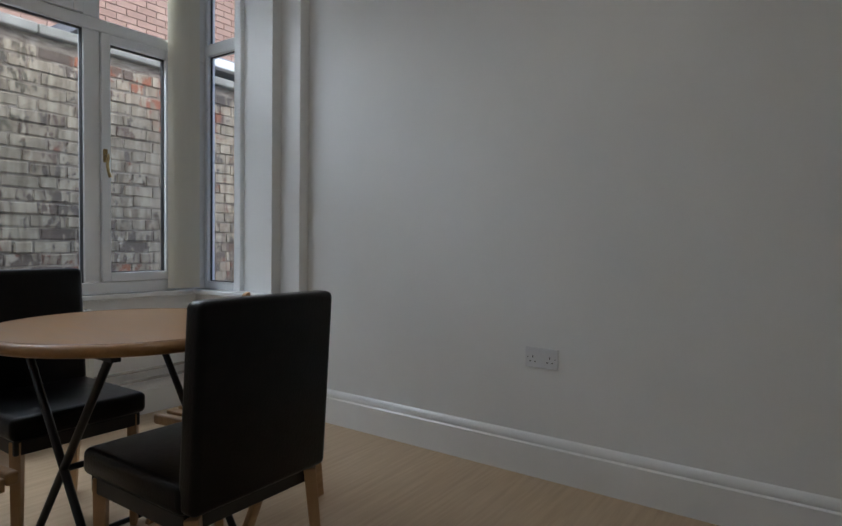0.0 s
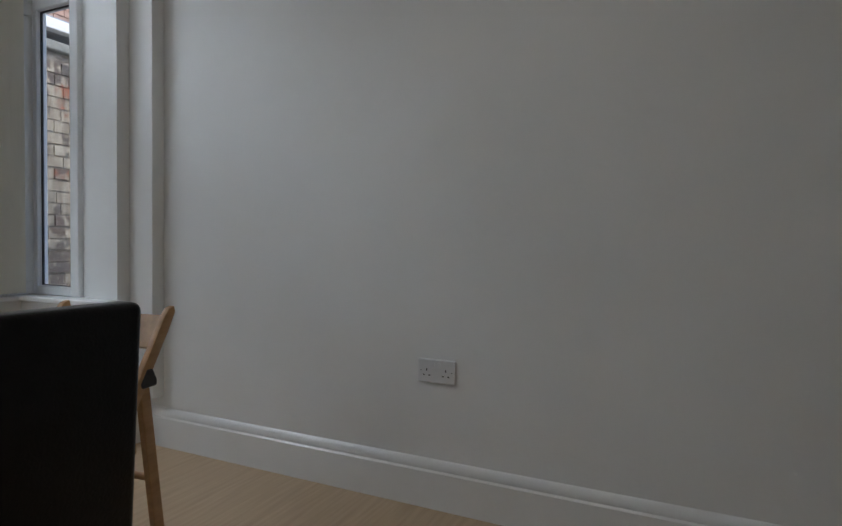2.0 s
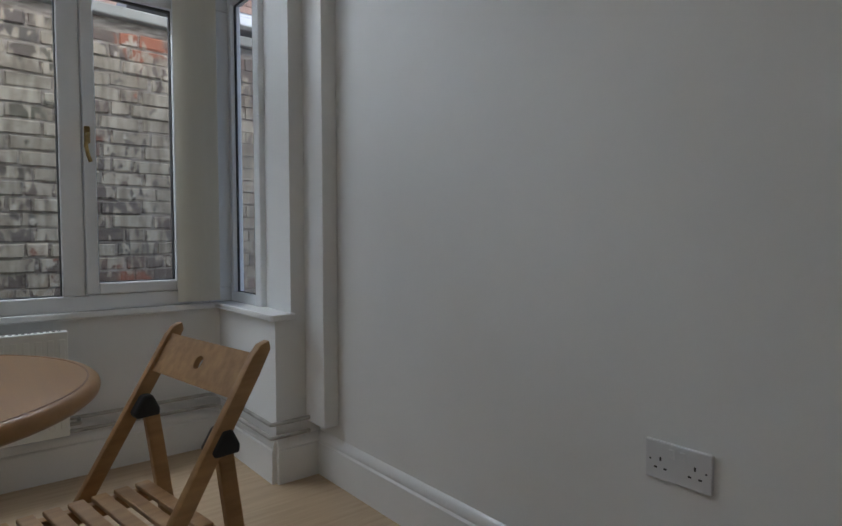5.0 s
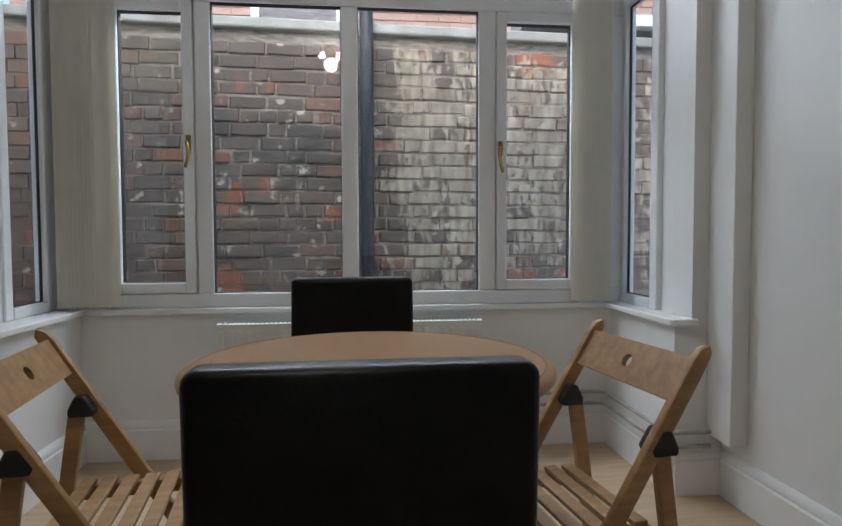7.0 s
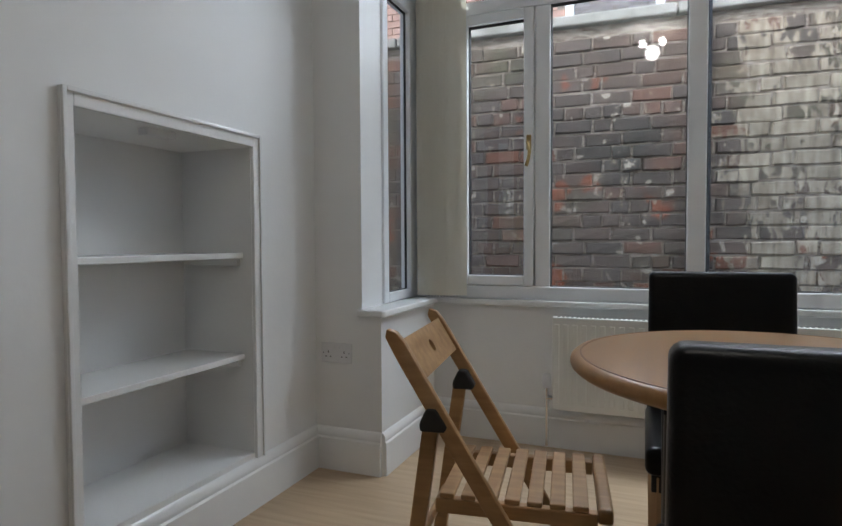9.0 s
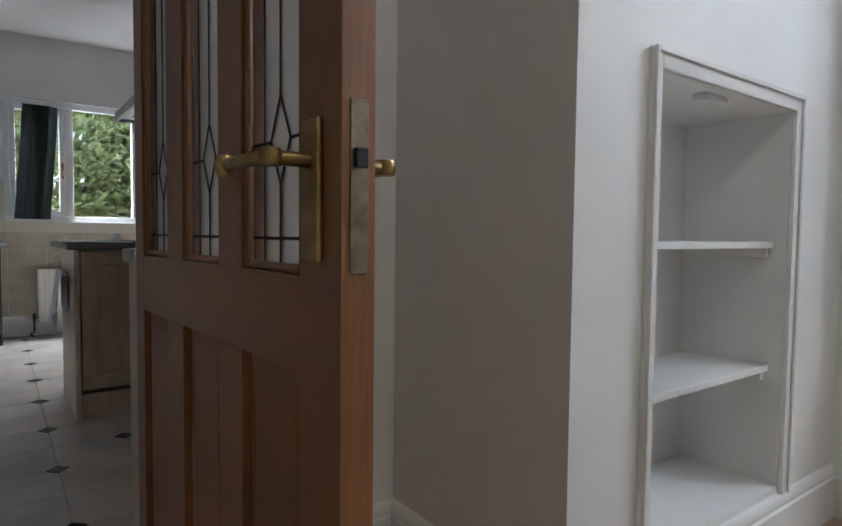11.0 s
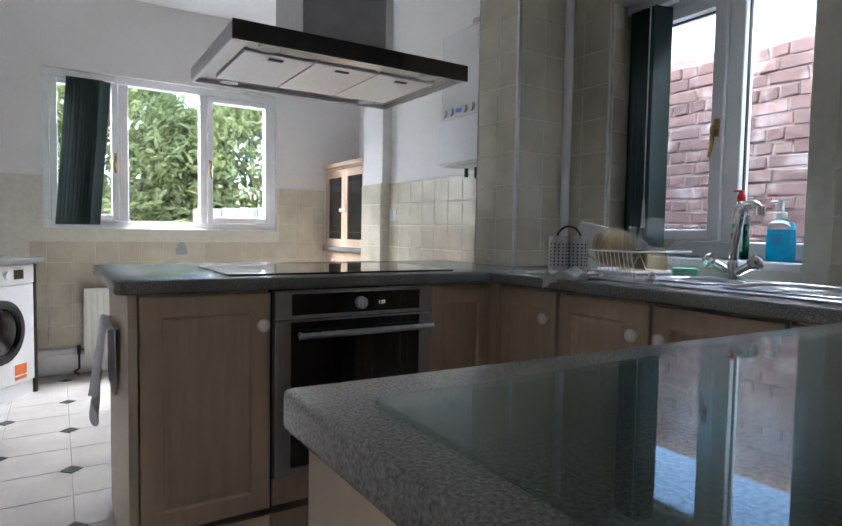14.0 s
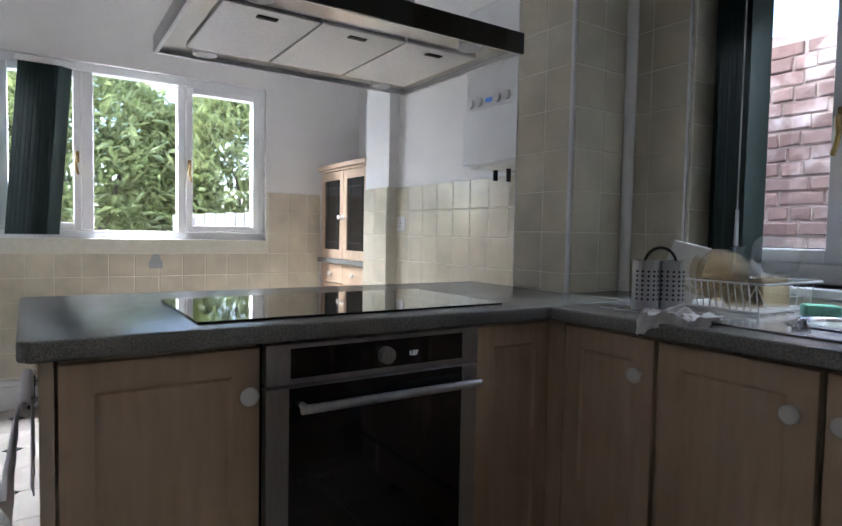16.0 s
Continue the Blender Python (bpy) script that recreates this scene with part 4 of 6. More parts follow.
def radiator(m, w, h, label, ribs, depth=0.055):
    """Front faces -y, left bottom at the origin."""
    r = thing("radiator", m, label, "radiator", "panel radiators")
    bm = bmesh.new()
    bx(bm, 0, w, 0, 0.012, 0, h)
    pn = part("panel", bm, M_rad, r, "", 0.003)
    ribme = bpy.data.meshes.new("rib")
    bm = B((-0.011, 0.011, -0.0028, 0.004, 0.03, h - 0.03))
    bevelled(bm, 0.0022, 1)
    bm.to_mesh(ribme)
    bm.free()
    ribme.materials.append(M_rad)
    for k in range(ribs):
        o = new("rib", ribme)
        o.parent = pn
        o.location = (0.02 + (w - 0.04) * k / (ribs - 1), 0, 0)
    part("back_panel", B((0.02, w - 0.02, depth - 0.012, depth, 0.01, h - 0.02)), M_rad, r, "", 0.003)
    part("top_grille", B((0, w, 0.0125, depth - 0.013, h - 0.012, h), (0, 0.006, 0.0125, depth - 0.013, 0.02, h - 0.012), (w - 0.006, w, 0.0125, depth - 0.013, 0.02, h - 0.012)), M_rad, r, "", 0.001)
    bm = bmesh.new()
    k = 0
    while 0.02 + k * 0.02 < w - 0.02:
        bx(bm, 0.02 + k * 0.02, 0.03 + k * 0.02, 0.018, depth - 0.018, h - 0.011, h + 0.0012)
        k += 1
    tagged(part("grille_slots", bm, M_dark, r), kind="stuff")
    return r


rd = radiator(pose(-0.885, 2.325, 0.205), 1.19, 0.42, "cream panel radiator under the bay window", 30)
bm = bmesh.new()
lathe(bm, [(0.012, 0), (0.02, 0.005), (0.021, 0.05), (0.016, 0.06), (0.015, 0.065)], (-0.03, 0.03, 0.09), 14)
part("valve_head", bm, M_socket, rd, "white thermostatic valve head", smooth=True)
bm = bmesh.new()
rod(bm, (-0.03, 0.03, 0.02), (-0.03, 0.03, 0.09), 0.011)
rod(bm, (-0.03, 0.03, 0.045), (0.005, 0.03, 0.045), 0.011)
rod(bm, (-0.03, 0.03, -0.18), (-0.03, 0.03, 0.02), 0.0075)
part("valve", bm, M_chrome, rd, smooth=True)

pp = thing("heating_pipes", pose(0, 0, 0), "pair of scuffed white heating pipes above the skirting", "pipe")
for z, o in ((0.255, 0.0), (0.2, 0.0)):
    bm = bmesh.new()
    y, x = YB - 0.034, LR - 0.034
    sweep(bm, [(0.30, y, z), (0.5, y, z), (x - 0.05, y, z + 0.002), (x - 0.015, y - 0.004, z), (x, y - 0.02, z - 0.002), (x, y - 0.06, z), (x, 2.1, z), (x, YR + 0.01, z - 0.002), (x, YR - 0.022, z - 0.002), (x + 0.012, YR - 0.032, z), (1.084, YR - 0.032, z)], 0.0085)
    part("pipe", bm, M_pipe, pp, smooth=True)
bm = bmesh.new()
sweep(bm, [(0.31, 2.36, 0.24), (0.345, 2.36, 0.24), (0.345, 2.385, 0.245), (0.345, YB - 0.034, 0.255)], 0.0085)
part("pipe", bm, M_pipe, pp, smooth=True)


def blind(m, n, pitch, w, z0, z1, material, label, angle, chain=True, group="vertical blinds", wob=3, lean=0.0):
    b = thing("vertical_blind", m, label, "blind", group)
    r = random.Random(n)
    for k in range(n):
        bm = bmesh.new()
        curve = 5
        grid = [[bm.verts.new((k * pitch, 0, 0)) for _ in range(curve)] for _ in range(2)]
        a = radians(angle + r.uniform(-wob, wob))
        for i, z in enumerate((z0, z1)):
            for j in range(curve):
                u = (j / (curve - 1) - 0.5) * w
                bow = 0.006 * (1 - (2 * u / w) ** 2)
                grid[i][j].co = Vector((k * pitch + lean * (1 - i) + u * math.cos(a) - bow * math.sin(a), u * math.sin(a) + bow * math.cos(a), z))
        for j in range(curve - 1):
            bm.faces.new((grid[0][j], grid[0][j + 1], grid[1][j + 1], grid[1][j]))
        bm.normal_update()
        ret = bmesh.ops.solidify(bm, geom=bm.faces[:], thickness=0.0012)
        s = part("slat", bm, material, b, smooth=True)
        part("weight", B((k * pitch + lean - 0.004, k * pitch + lean + 0.004, -0.004, 0.004, z0 - 0.012, z0 + 0.001)), M_socket, s)
    if chain:
        bm = bmesh.new()
        for k in range(n - 1):
            a = k * pitch + lean
            sweep(bm, [(a, 0.0, z0 - 0.006), (a + pitch * 0.25, -0.012, z0 - 0.02), (a + pitch * 0.75, -0.012, z0 - 0.02), (a + pitch, 0.0, z0 - 0.006)], 0.0014, 5)
        part("chain", bm, M_socket, b, "white linking chain")
    child_box("headrail", M_socket, b, (-w * 0.6, (n - 1) * pitch + w * 0.6, -0.02, 0.02, z1, z1 + 0.035), 0.004)
    return b


blind(pose(-1.515, 2.372, 0), 11, 0.0165, 0.088, 0.705, 2.46, M_blind, "cream fabric vertical blind drawn aside", 24, wob=2)
blind(pose(0.79, 2.372, 0), 7, 0.0165, 0.088, 0.705, 2.46, M_blind, "cream fabric vertical blind drawn aside", 156, wob=2)


def socket(m, label, switches=True, single=False):
    """Plate in the xz plane facing -y, centred."""
    s = thing("wall_socket", m, label, "socket", "wall sockets")
    hw = 0.043 if single else 0.0735
    part("plate", B((-hw, hw, -0.0095, 0, -0.043, 0.043)), M_socket, s, "", 0.003)
    for cx in ((0,) if single else (-0.038, 0.038)):
        for dx, dz, w, h in ((0, 0.008, 0.004, 0.009), (-0.011, -0.012, 0.007, 0.004), (0.011, -0.012, 0.007, 0.004)):
            part("pin_slot", B((cx + dx - w / 2, cx + dx + w / 2, -0.0101, -0.0093, dz - h / 2 - 0.004, dz + h / 2 - 0.004)), M_slot, s)
    for cx in ((0,) if single else (-0.012, 0.012)):
        sw_ = part("switch", B((cx - 0.0055, cx + 0.0055, -0.0135, -0.0095, 0.012, 0.032)), M_socket, s, "", 0.0015)
    for cx in (-hw + 0.012, hw - 0.012):
        bm = bmesh.new()
        rod(bm, (cx, -0.0103, 0), (cx, -0.0093, 0), 0.0022, seg=8)
        part("screw", bm, M_dkmetal, s)
    return s


socket(pose(WR, 0.262, 0.508, 0, 0, 90 + 180), "white double wall socket with switches on the east wall")
socket(pose(-1.705, YR, 0.5), "white double wall socket beside the chimney breast")

# lamp on the dining room ceiling, seen as a reflection in the window
cl = thing("ceiling_light", pose(-0.5, 0.05, H1), "lit twin-spot ceiling light of the dining room", "light")
bm = bmesh.new()
lathe(bm, [(0.05, 0), (0.05, -0.02), (0.03, -0.03)], seg=24)
part("rose", bm, M_white, cl, smooth=True)
M_bulb = bpy.data.materials.new("lit_bulb")
M_bulb.use_nodes = True
M_bulb.node_tree.nodes["Principled BSDF"].inputs["Emission Color"].default_value = (1, 0.93, 0.82, 1)
M_bulb.node_tree.nodes["Principled BSDF"].inputs["Emission Strength"].default_value = 25
for s in (-1, 1):
    bm = bmesh.new()
    rod(bm, (s * 0.02, 0, -0.03), (s * 0.06, 0, -0.09), 0.012)
    part("arm", bm, M_chrome, cl, smooth=True)
    bm = bmesh.new()
    bmesh.ops.create_uvsphere(bm, u_segments=16, v_segments=10, radius=0.032, matrix=Matrix.Translation((s * 0.075, 0, -0.12)))
    part("bulb", bm, M_bulb, cl, "lit white bulb", smooth=True)

# ---- kitchen things ----
def raised_door(parent, x0, x1, z0, z1, y, knob=None):
    """A cupboard door in the xz plane, its face at y, facing -y."""
    b = min(0.058, (x1 - x0) * 0.24)
    bm = bmesh.new()
    lay = [(0.004, 0.02), (0, 0.016), (0, 0.004), (0.0015, 0.001), (0.005, 0), (b, 0), (b + 0.004, 0.0035), (b + 0.007, 0.0062), (b + 0.013, 0.0062), (b + 0.015, 0.0048), (b + 0.034, 0.0012), (b + 0.037, 0.0)]
    rings = [[bm.verts.new((px, y + dep, pz)) for px, pz in ((x0 + ins, z0 + ins), (x1 - ins, z0 + ins), (x1 - ins, z1 - ins), (x0 + ins, z1 - ins))] for ins, dep in lay]
    for p, q in zip(rings, rings[1:]):
        for k in range(4):
            bm.faces.new((p[k], p[(k + 1) % 4], q[(k + 1) % 4], q[k]))
    bm.faces.new(rings[-1]), bm.faces.new(rings[0][::-1])
    d = part("door", bm, M_unit, parent, smooth=True)
    if knob:
        bm = bmesh.new()
        lathe(bm, [(0.008, 0), (0.007, 0.012), (0.018, 0.018), (0.0205, 0.024), (0.0195, 0.029), (0.014, 0.034), (0.004, 0.0355)], seg=24)
        bmesh.ops.transform(bm, matrix=Matrix.Translation((knob[0], y, knob[1])) @ pose(0, 0, 0, 90), verts=bm.verts)
        part("knob", bm, M_knob, d, "white ceramic knob", smooth=True)
    return d


ROT = pose(0, 0, 0, 0, 0, 90)


def unit(name, m, w, doors, label, depth=0.56, top=0.848):
    """A base unit; its front at y = 0 faces -y, x along the front."""
    u = thing(name, m, label, "cabinet", "base units")
    part("body", B((0.004, w - 0.004, 0.026, depth, 0.165, top)), M_panel, u, "", 0.001)
    part("plinth", B((0, w, 0.014, 0.03, 0.0, 0.126)), M_unit, u, "", 0.001)
    for x0, x1, kn in doors:
        raised_door(u, x0 + 0.003, x1 - 0.003, 0.153, 0.838, 0.0, kn)
    return u


# the peninsula faces +x: a local x axis along +y
PX = -4.35
unit("base_unit", Matrix.Translation((PX, -0.15, 0)) @ ROT, 0.377, [(0, 0.377, (0.345, 0.741))], "limed oak base unit with one panelled door")
unit("base_unit", Matrix.Translation((PX, 0.82, 0)) @ ROT, 0.285, [(0, 0.283, None)], "limed oak base unit in the corner beside the oven")
tagged(part("end_panel", B((-5.02, PX + 0.002, -0.176, -0.152, 0, 0.848)), M_panel, None, "", 0.002), "cream end panel of the peninsula with a towel", "panel")
tagged(part("back_panel", B((-4.945, -4.925, -0.151, 1.40, 0, 0.848)), M_panel, None, "", 0.002), "cream back panel of the peninsula", "panel")

ov = thing("oven", Matrix.Translation((PX, 0.23, 0)) @ ROT, "built-in stainless steel oven with black glass door", "oven")
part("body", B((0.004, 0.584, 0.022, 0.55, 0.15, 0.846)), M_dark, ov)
part("plinth", B((0, 0.588, 0.014, 0.03, 0, 0.126)), M_unit, ov, "limed oak plinth")
part("filler", B((0.002, 0.586, 0.004, 0.02, 0.155, 0.238)), M_unit, ov, "limed oak filler panel", 0.002)
fa = part("fascia", B((0.004, 0.584, -0.012, 0.02, 0.752, 0.842)), M_steel, ov, "brushed steel control fascia", 0.002)
part("control_glass", B((0.058, 0.53, -0.014, -0.0122, 0.765, 0.832)), M_blackgl, fa, "black glass control strip")
bm = bmesh.new()
rod(bm, (0.296, -0.014, 0.796), (0.296, -0.034, 0.796), 0.021, 0.02, 28)
part("dial", bm, M_steel, fa, "steel dial", bevel=0.002, smooth=True)
M_led = bpy.data.materials.new("display_light")
M_led.use_nodes = True
M_led.node_tree.nodes["Principled BSDF"].inputs["Emission Color"].default_value = (0.9, 0.95, 1, 1)
M_led.node_tree.nodes["Principled BSDF"].inputs["Emission Strength"].default_value = 0.045
fc = bpy.data.curves.new("clock_digits", "FONT")
fc.body, fc.size, fc.extrude, fc.align_x = "1:27", 0.0155, 0.0002, "CENTER"
tmp = new("clock_digits", fc)
dg = bpy.data.meshes.new_from_object(tmp.evaluated_get(bpy.context.evaluated_depsgraph_get()))
bpy.data.objects.remove(tmp)
dg.transform(Matrix.Translation((0.377, -0.0145, 0.788)) @ pose(0, 0, 0, 90))
dg.materials.append(M_led)
digits = new("clock_digits", dg)
digits.parent = fa
od = part("oven_door", B((0.004, 0.584, -0.012, 0.02, 0.245, 0.745)), M_steel, ov, "brushed steel oven door", 0.002)
part("door_glass", B((0.055, 0.53, -0.0145, -0.0122, 0.275, 0.743)), M_blackgl, od, "black oven glass")
bm = bmesh.new()
rod(bm, (0.07, -0.05, 0.703), (0.565, -0.05, 0.703), 0.0105, seg=16)
for x in (0.085, 0.55):
    rod(bm, (x, -0.05, 0.703), (x, -0.012, 0.703), 0.008)
part("handle", bm, M_steel, od, "steel bar handle", smooth=True)


def worktop(name, poly, label):
    bm = bmesh.new()
    prism(bm, poly, 0.85, 0.89)
    return tagged(part(name, bm, M_gran, None, "", 0.007, True, 4), label, "worktop")


# counter, U shaped: three joined runs
worktop("worktop", [(-5.11, -0.224), (-4.345, -0.208), (-4.325, -0.19), (-4.312, 1.40), (-4.84, 1.40), (-5.11, 1.40)], "dark grey speckled laminate worktop of the peninsula")
worktop("worktop", [(-4.314, 1.055), (-2.602, 1.055), (-2.602, 1.708), (-4.57, 1.708), (-4.57, 1.402), (-4.314, 1.402)], "dark grey speckled laminate worktop along the sink")
near_top = worktop("worktop", [(-3.1, -0.16), (-2.602, -0.155), (-2.602, 1.053), (-3.045, 1.053)], "dark grey speckled laminate worktop beside the doorway")
part("bare_end", B((-3.1025, -3.097, -0.15, -0.095, 0.855, 0.885)), M_beech, near_top, "worn brown bare chipped end", 0.001)
tagged(part("end_panel", B((-3.07, -2.602, -0.145, -0.128, 0, 0.848)), M_panel, None, "", 0.002), "cream end panel of the units beside the doorway", "panel")
unit("base_unit", Matrix.Translation((-3.05, 1.05, 0)) @ pose(0, 0, 0, 0, 0, -90), 1.18, [(0.0, 0.58, None), (0.6, 1.18, None)], "limed oak base unit beside the doorway", 0.44)

ws_ = thing("wall_shelf", pose(XK - 0.001, 0.03, 0), "dark stained wooden wall shelf with shaped brackets", "shelf")
for y in (-0.13, 0.3):
    bm = bmesh.new()
    for v in prism(bm, [(0, 1.165), (-0.045, 1.165), (-0.06, 1.18), (-0.145, 1.27), (-0.15, 1.3), (-0.15, 1.345), (0, 1.345)], y, y + 0.022):
        v.co = Vector((v.co.x, v.co.z, v.co.y))
    part("bracket", bm, M_doorw, ws_, "", 0.004)
child_box("board", M_doorh, ws_, (-0.165, -0.001, -0.16, 0.36, 1.346, 1.368), 0.004)

# sink run
SY = 1.093
for x0, x1, kn in ((-4.288, -3.993, -4.035), (-3.986, -3.628, -3.672), (-3.622, -3.262, -3.58), (-3.255, -3.115, None)):
    unit("base_unit", Matrix.Translation((x0, SY, 0)), x1 - x0, [(0, x1 - x0, (kn - x0, 0.746) if kn else None)], "limed oak base unit with a panelled door under the sink", 0.55)
tagged(part("corner_post", B((-4.349, -4.29, 1.094, 1.15, 0.15, 0.848)), M_unit, None, "", 0.002), "limed oak corner post between the units", "post")
# hob
hb = thing("induction_hob", pose(-4.62, 0.525, 0.89), "flat black glass hob on the peninsula worktop", "hob")
part("glass", B((-0.228, 0.228, -0.42, 0.42, 0.0003, 0.006)), M_blackgl, hb, "", 0.0015)

# extractor hood
ho = thing("cooker_hood", pose(0, 0, 0), "island cooker hood with steel body and black glass front", "extractor hood")
hx0, hx1, hy0, hy1, hz0, hz1 = -4.985, -4.36, 0.108, 0.965, 1.598, 1.65
part("canopy", B((hx0, hx1, hy0, hy1, hz1 - 0.006, hz1), (hx0, hx0 + 0.012, hy0, hy1, hz0, hz1 - 0.006), (hx1 - 0.012, hx1, hy0, hy1, hz0, hz1 - 0.006), (hx0 + 0.012, hx1 - 0.012, hy0, hy0 + 0.012, hz0, hz1 - 0.006), (hx0 + 0.012, hx1 - 0.012, hy1 - 0.012, hy1, hz0, hz1 - 0.006)), M_steel, ho, "brushed steel canopy", 0.002)
part("front_glass", B((hx1, hx1 + 0.008, hy0, hy1, hz0 - 0.002, hz1 + 0.004)), M_blackgl, ho, "black glass front", 0.001)
part("underside", B((hx0 + 0.012, hx1 - 0.012, hy0 + 0.012, hy1 - 0.012, hz0 + 0.012, hz0 + 0.02)), M_sink, ho, "polished steel underside")
for k in range(3):
    y = hy0 + 0.07 + k * 0.242
    f = part("filter", B((hx0 + 0.1, hx1 - 0.12, y, y + 0.236, hz0 + 0.004, hz0 + 0.0118)), M_filter, ho, "aluminium mesh filter", 0.002)
    part("catch", B((hx1 - 0.175, hx1 - 0.157, y + 0.09, y + 0.14, hz0 + 0.001, hz0 + 0.004)), M_dark, f)
for x, y in ((hx1 - 0.062, 0.24), (hx1 - 0.062, 0.83), (hx0 + 0.055, 0.24), (hx0 + 0.055, 0.83)):
    bm = bmesh.new()
    rod(bm, (x, y, hz0 + 0.004), (x, y, hz0 + 0.0118), 0.034, seg=28)
    part("spotlight", bm, M_white, ho, "frosted spotlight, off", smooth=True)
part("chimney", B((-4.814, -4.52, 0.386, 0.708, hz1, 2.15)), M_steel, ho, "brushed steel chimney", 0.002)
part("chimney_upper", B((-4.808, -4.526, 0.392, 0.702, 2.15, H2)), M_steel, ho, "brushed steel chimney", 0.002)

# glass board on the near worktop
gb = thing("worktop_saver", pose(-3.006, -0.112, 0.89), "large rectangular toughened glass worktop saver", "board")
part("glass", B((0, 0.42, 0, 0.85, 0.0012, 0.0072)), M_greenedge, gb, "", 0.001).visible_shadow = False
for x, y in ((0.02, 0.02), (0.4, 0.02), (0.02, 0.83), (0.4, 0.83)):
    bm = bmesh.new()
    rod(bm, (x, y, 0), (x, y, 0.0012), 0.007, seg=10)
    part("foot", bm, M_clear, gb)

# sink and tap
sk = thing("sink", pose(-3.43, 1.385, 0.89), "stainless steel inset sink with drainer and one and a half bowls", "sink")


def round_rect(x0, x1, y0, y1, r, n=6):
    pts = []
    for cx, cy, a0 in ((x1 - r, y1 - r, 0), (x0 + r, y1 - r, 90), (x0 + r, y0 + r, 180), (x1 - r, y0 + r, 270)):
        pts += [(cx + r * math.cos(radians(a0 + 90 * k / n)), cy + r * math.sin(radians(a0 + 90 * k / n))) for k in range(n + 1)]
    return pts


def ring_plate(bm, outer, holes, z, r):
    """A sheet with holes, their corners rounded off by fans."""
    xs = sorted({outer[0], outer[1], *[h[k] for h in holes for k in (0, 1)]})
    ys = sorted({outer[2], outer[3], *[h[k] for h in holes for k in (2, 3)]})
    for a, b in zip(xs, xs[1:]):
        for c, d in zip(ys, ys[1:]):
            cx, cy = (a + b) / 2, (c + d) / 2
            if not any(h[0] < cx < h[1] and h[2] < cy < h[3] for h in holes):
                bx(bm, a, b, c, d, z, z + 0.004)
    for x0, x1, y0, y1 in holes:
        pts = round_rect(x0, x1, y0, y1, r)
        n = len(pts) // 4
        for q, corner in enumerate(((x1, y1), (x0, y1), (x0, y0), (x1, y0))):
            prism(bm, [corner] + pts[q * n:(q + 1) * n], z, z + 0.004)


HOL = [(-0.375, -0.135, -0.11, 0.115), (-0.095, 0.345, -0.16, 0.17)]
bm = bmesh.new()
ring_plate(bm, (-0.78, 0.4, -0.235, 0.235), HOL, 0.001, 0.07)
part("rim", bm, M_sink, sk)
part("edge_bead", B((-0.785, 0.405, -0.24, -0.232, 0.0005, 0.007), (-0.785, 0.405, 0.232, 0.24, 0.0005, 0.007), (-0.785, -0.777, -0.232, 0.232, 0.0005, 0.007)), M_sink, sk, "", 0.002)
for h, dp in ((HOL[0], 0.1), (HOL[1], 0.15)):
    bm = bmesh.new()
    rings = [[bm.verts.new((*p, z)) for p in round_rect(h[0] + t, h[1] - t, h[2] + t, h[3] - t, 0.07 - t * 0.5)] for t, z in ((-0.006, 0.0085), (-0.004, 0.0095), (0, 0.007), (0.006, -0.004), (0.014, -dp + 0.02), (0.03, -dp))]
    for p, q in zip(rings, rings[1:]):
        for k in range(len(p)):
            bm.faces.new((p[k], p[(k + 1) % len(p)], q[(k + 1) % len(p)], q[k]))
    bm.faces.new(rings[-1])
    part("bowl", bm, M_sink, sk, "steel sink bowl", 0, True)
for k in range(7):
    part("drainer_rib", B((-0.72, -0.45, -0.15 + k * 0.05, -0.144 + k * 0.05, 0.0052, 0.008)), M_sink, sk)
bm = bmesh.new()
lathe(bm, [(0.018, 0.005), (0.02, 0.012), (0.012, 0.02), (0.01, 0.03), (0.004, 0.033)], (-0.3, -0.15, 0.0), 16)
part("plug_knob", bm, M_chrome, sk, smooth=True)

tp = thing("mixer_tap", pose(-3.688, 1.61, 0.8965), "chrome two-handle kitchen mixer tap with swan neck", "tap")
bm = bmesh.new()
lathe(bm, [(0.026, 0), (0.026, 0.008), (0.02, 0.02), (0.019, 0.05), (0.015, 0.06), (0.013, 0.07)], seg=20)
part("base", bm, M_chrome, tp, smooth=True)
bm = bmesh.new()
pts = [(0, 0, 0.05), (0.004, -0.001, 0.11), (0.012, -0.004, 0.165), (0.02, -0.007, 0.2)]
pts += [(0.062 - 0.042 * math.cos(radians(a)), -0.021 + 0.014 * math.cos(radians(a)), 0.208 + 0.042 * math.sin(radians(a))) for a in range(0, 160, 16)]
sweep(bm, pts, 0.014, 16)
part("spout", bm, M_chrome, tp, smooth=True)
bm = bmesh.new()
e = Vector(pts[-1])
rod(bm, e + Vector((0, 0, 0.006)), e + Vector((0.002, -0.001, -0.022)), 0.016, 0.015, 20)
part("nozzle", bm, M_chrome, tp, smooth=True)
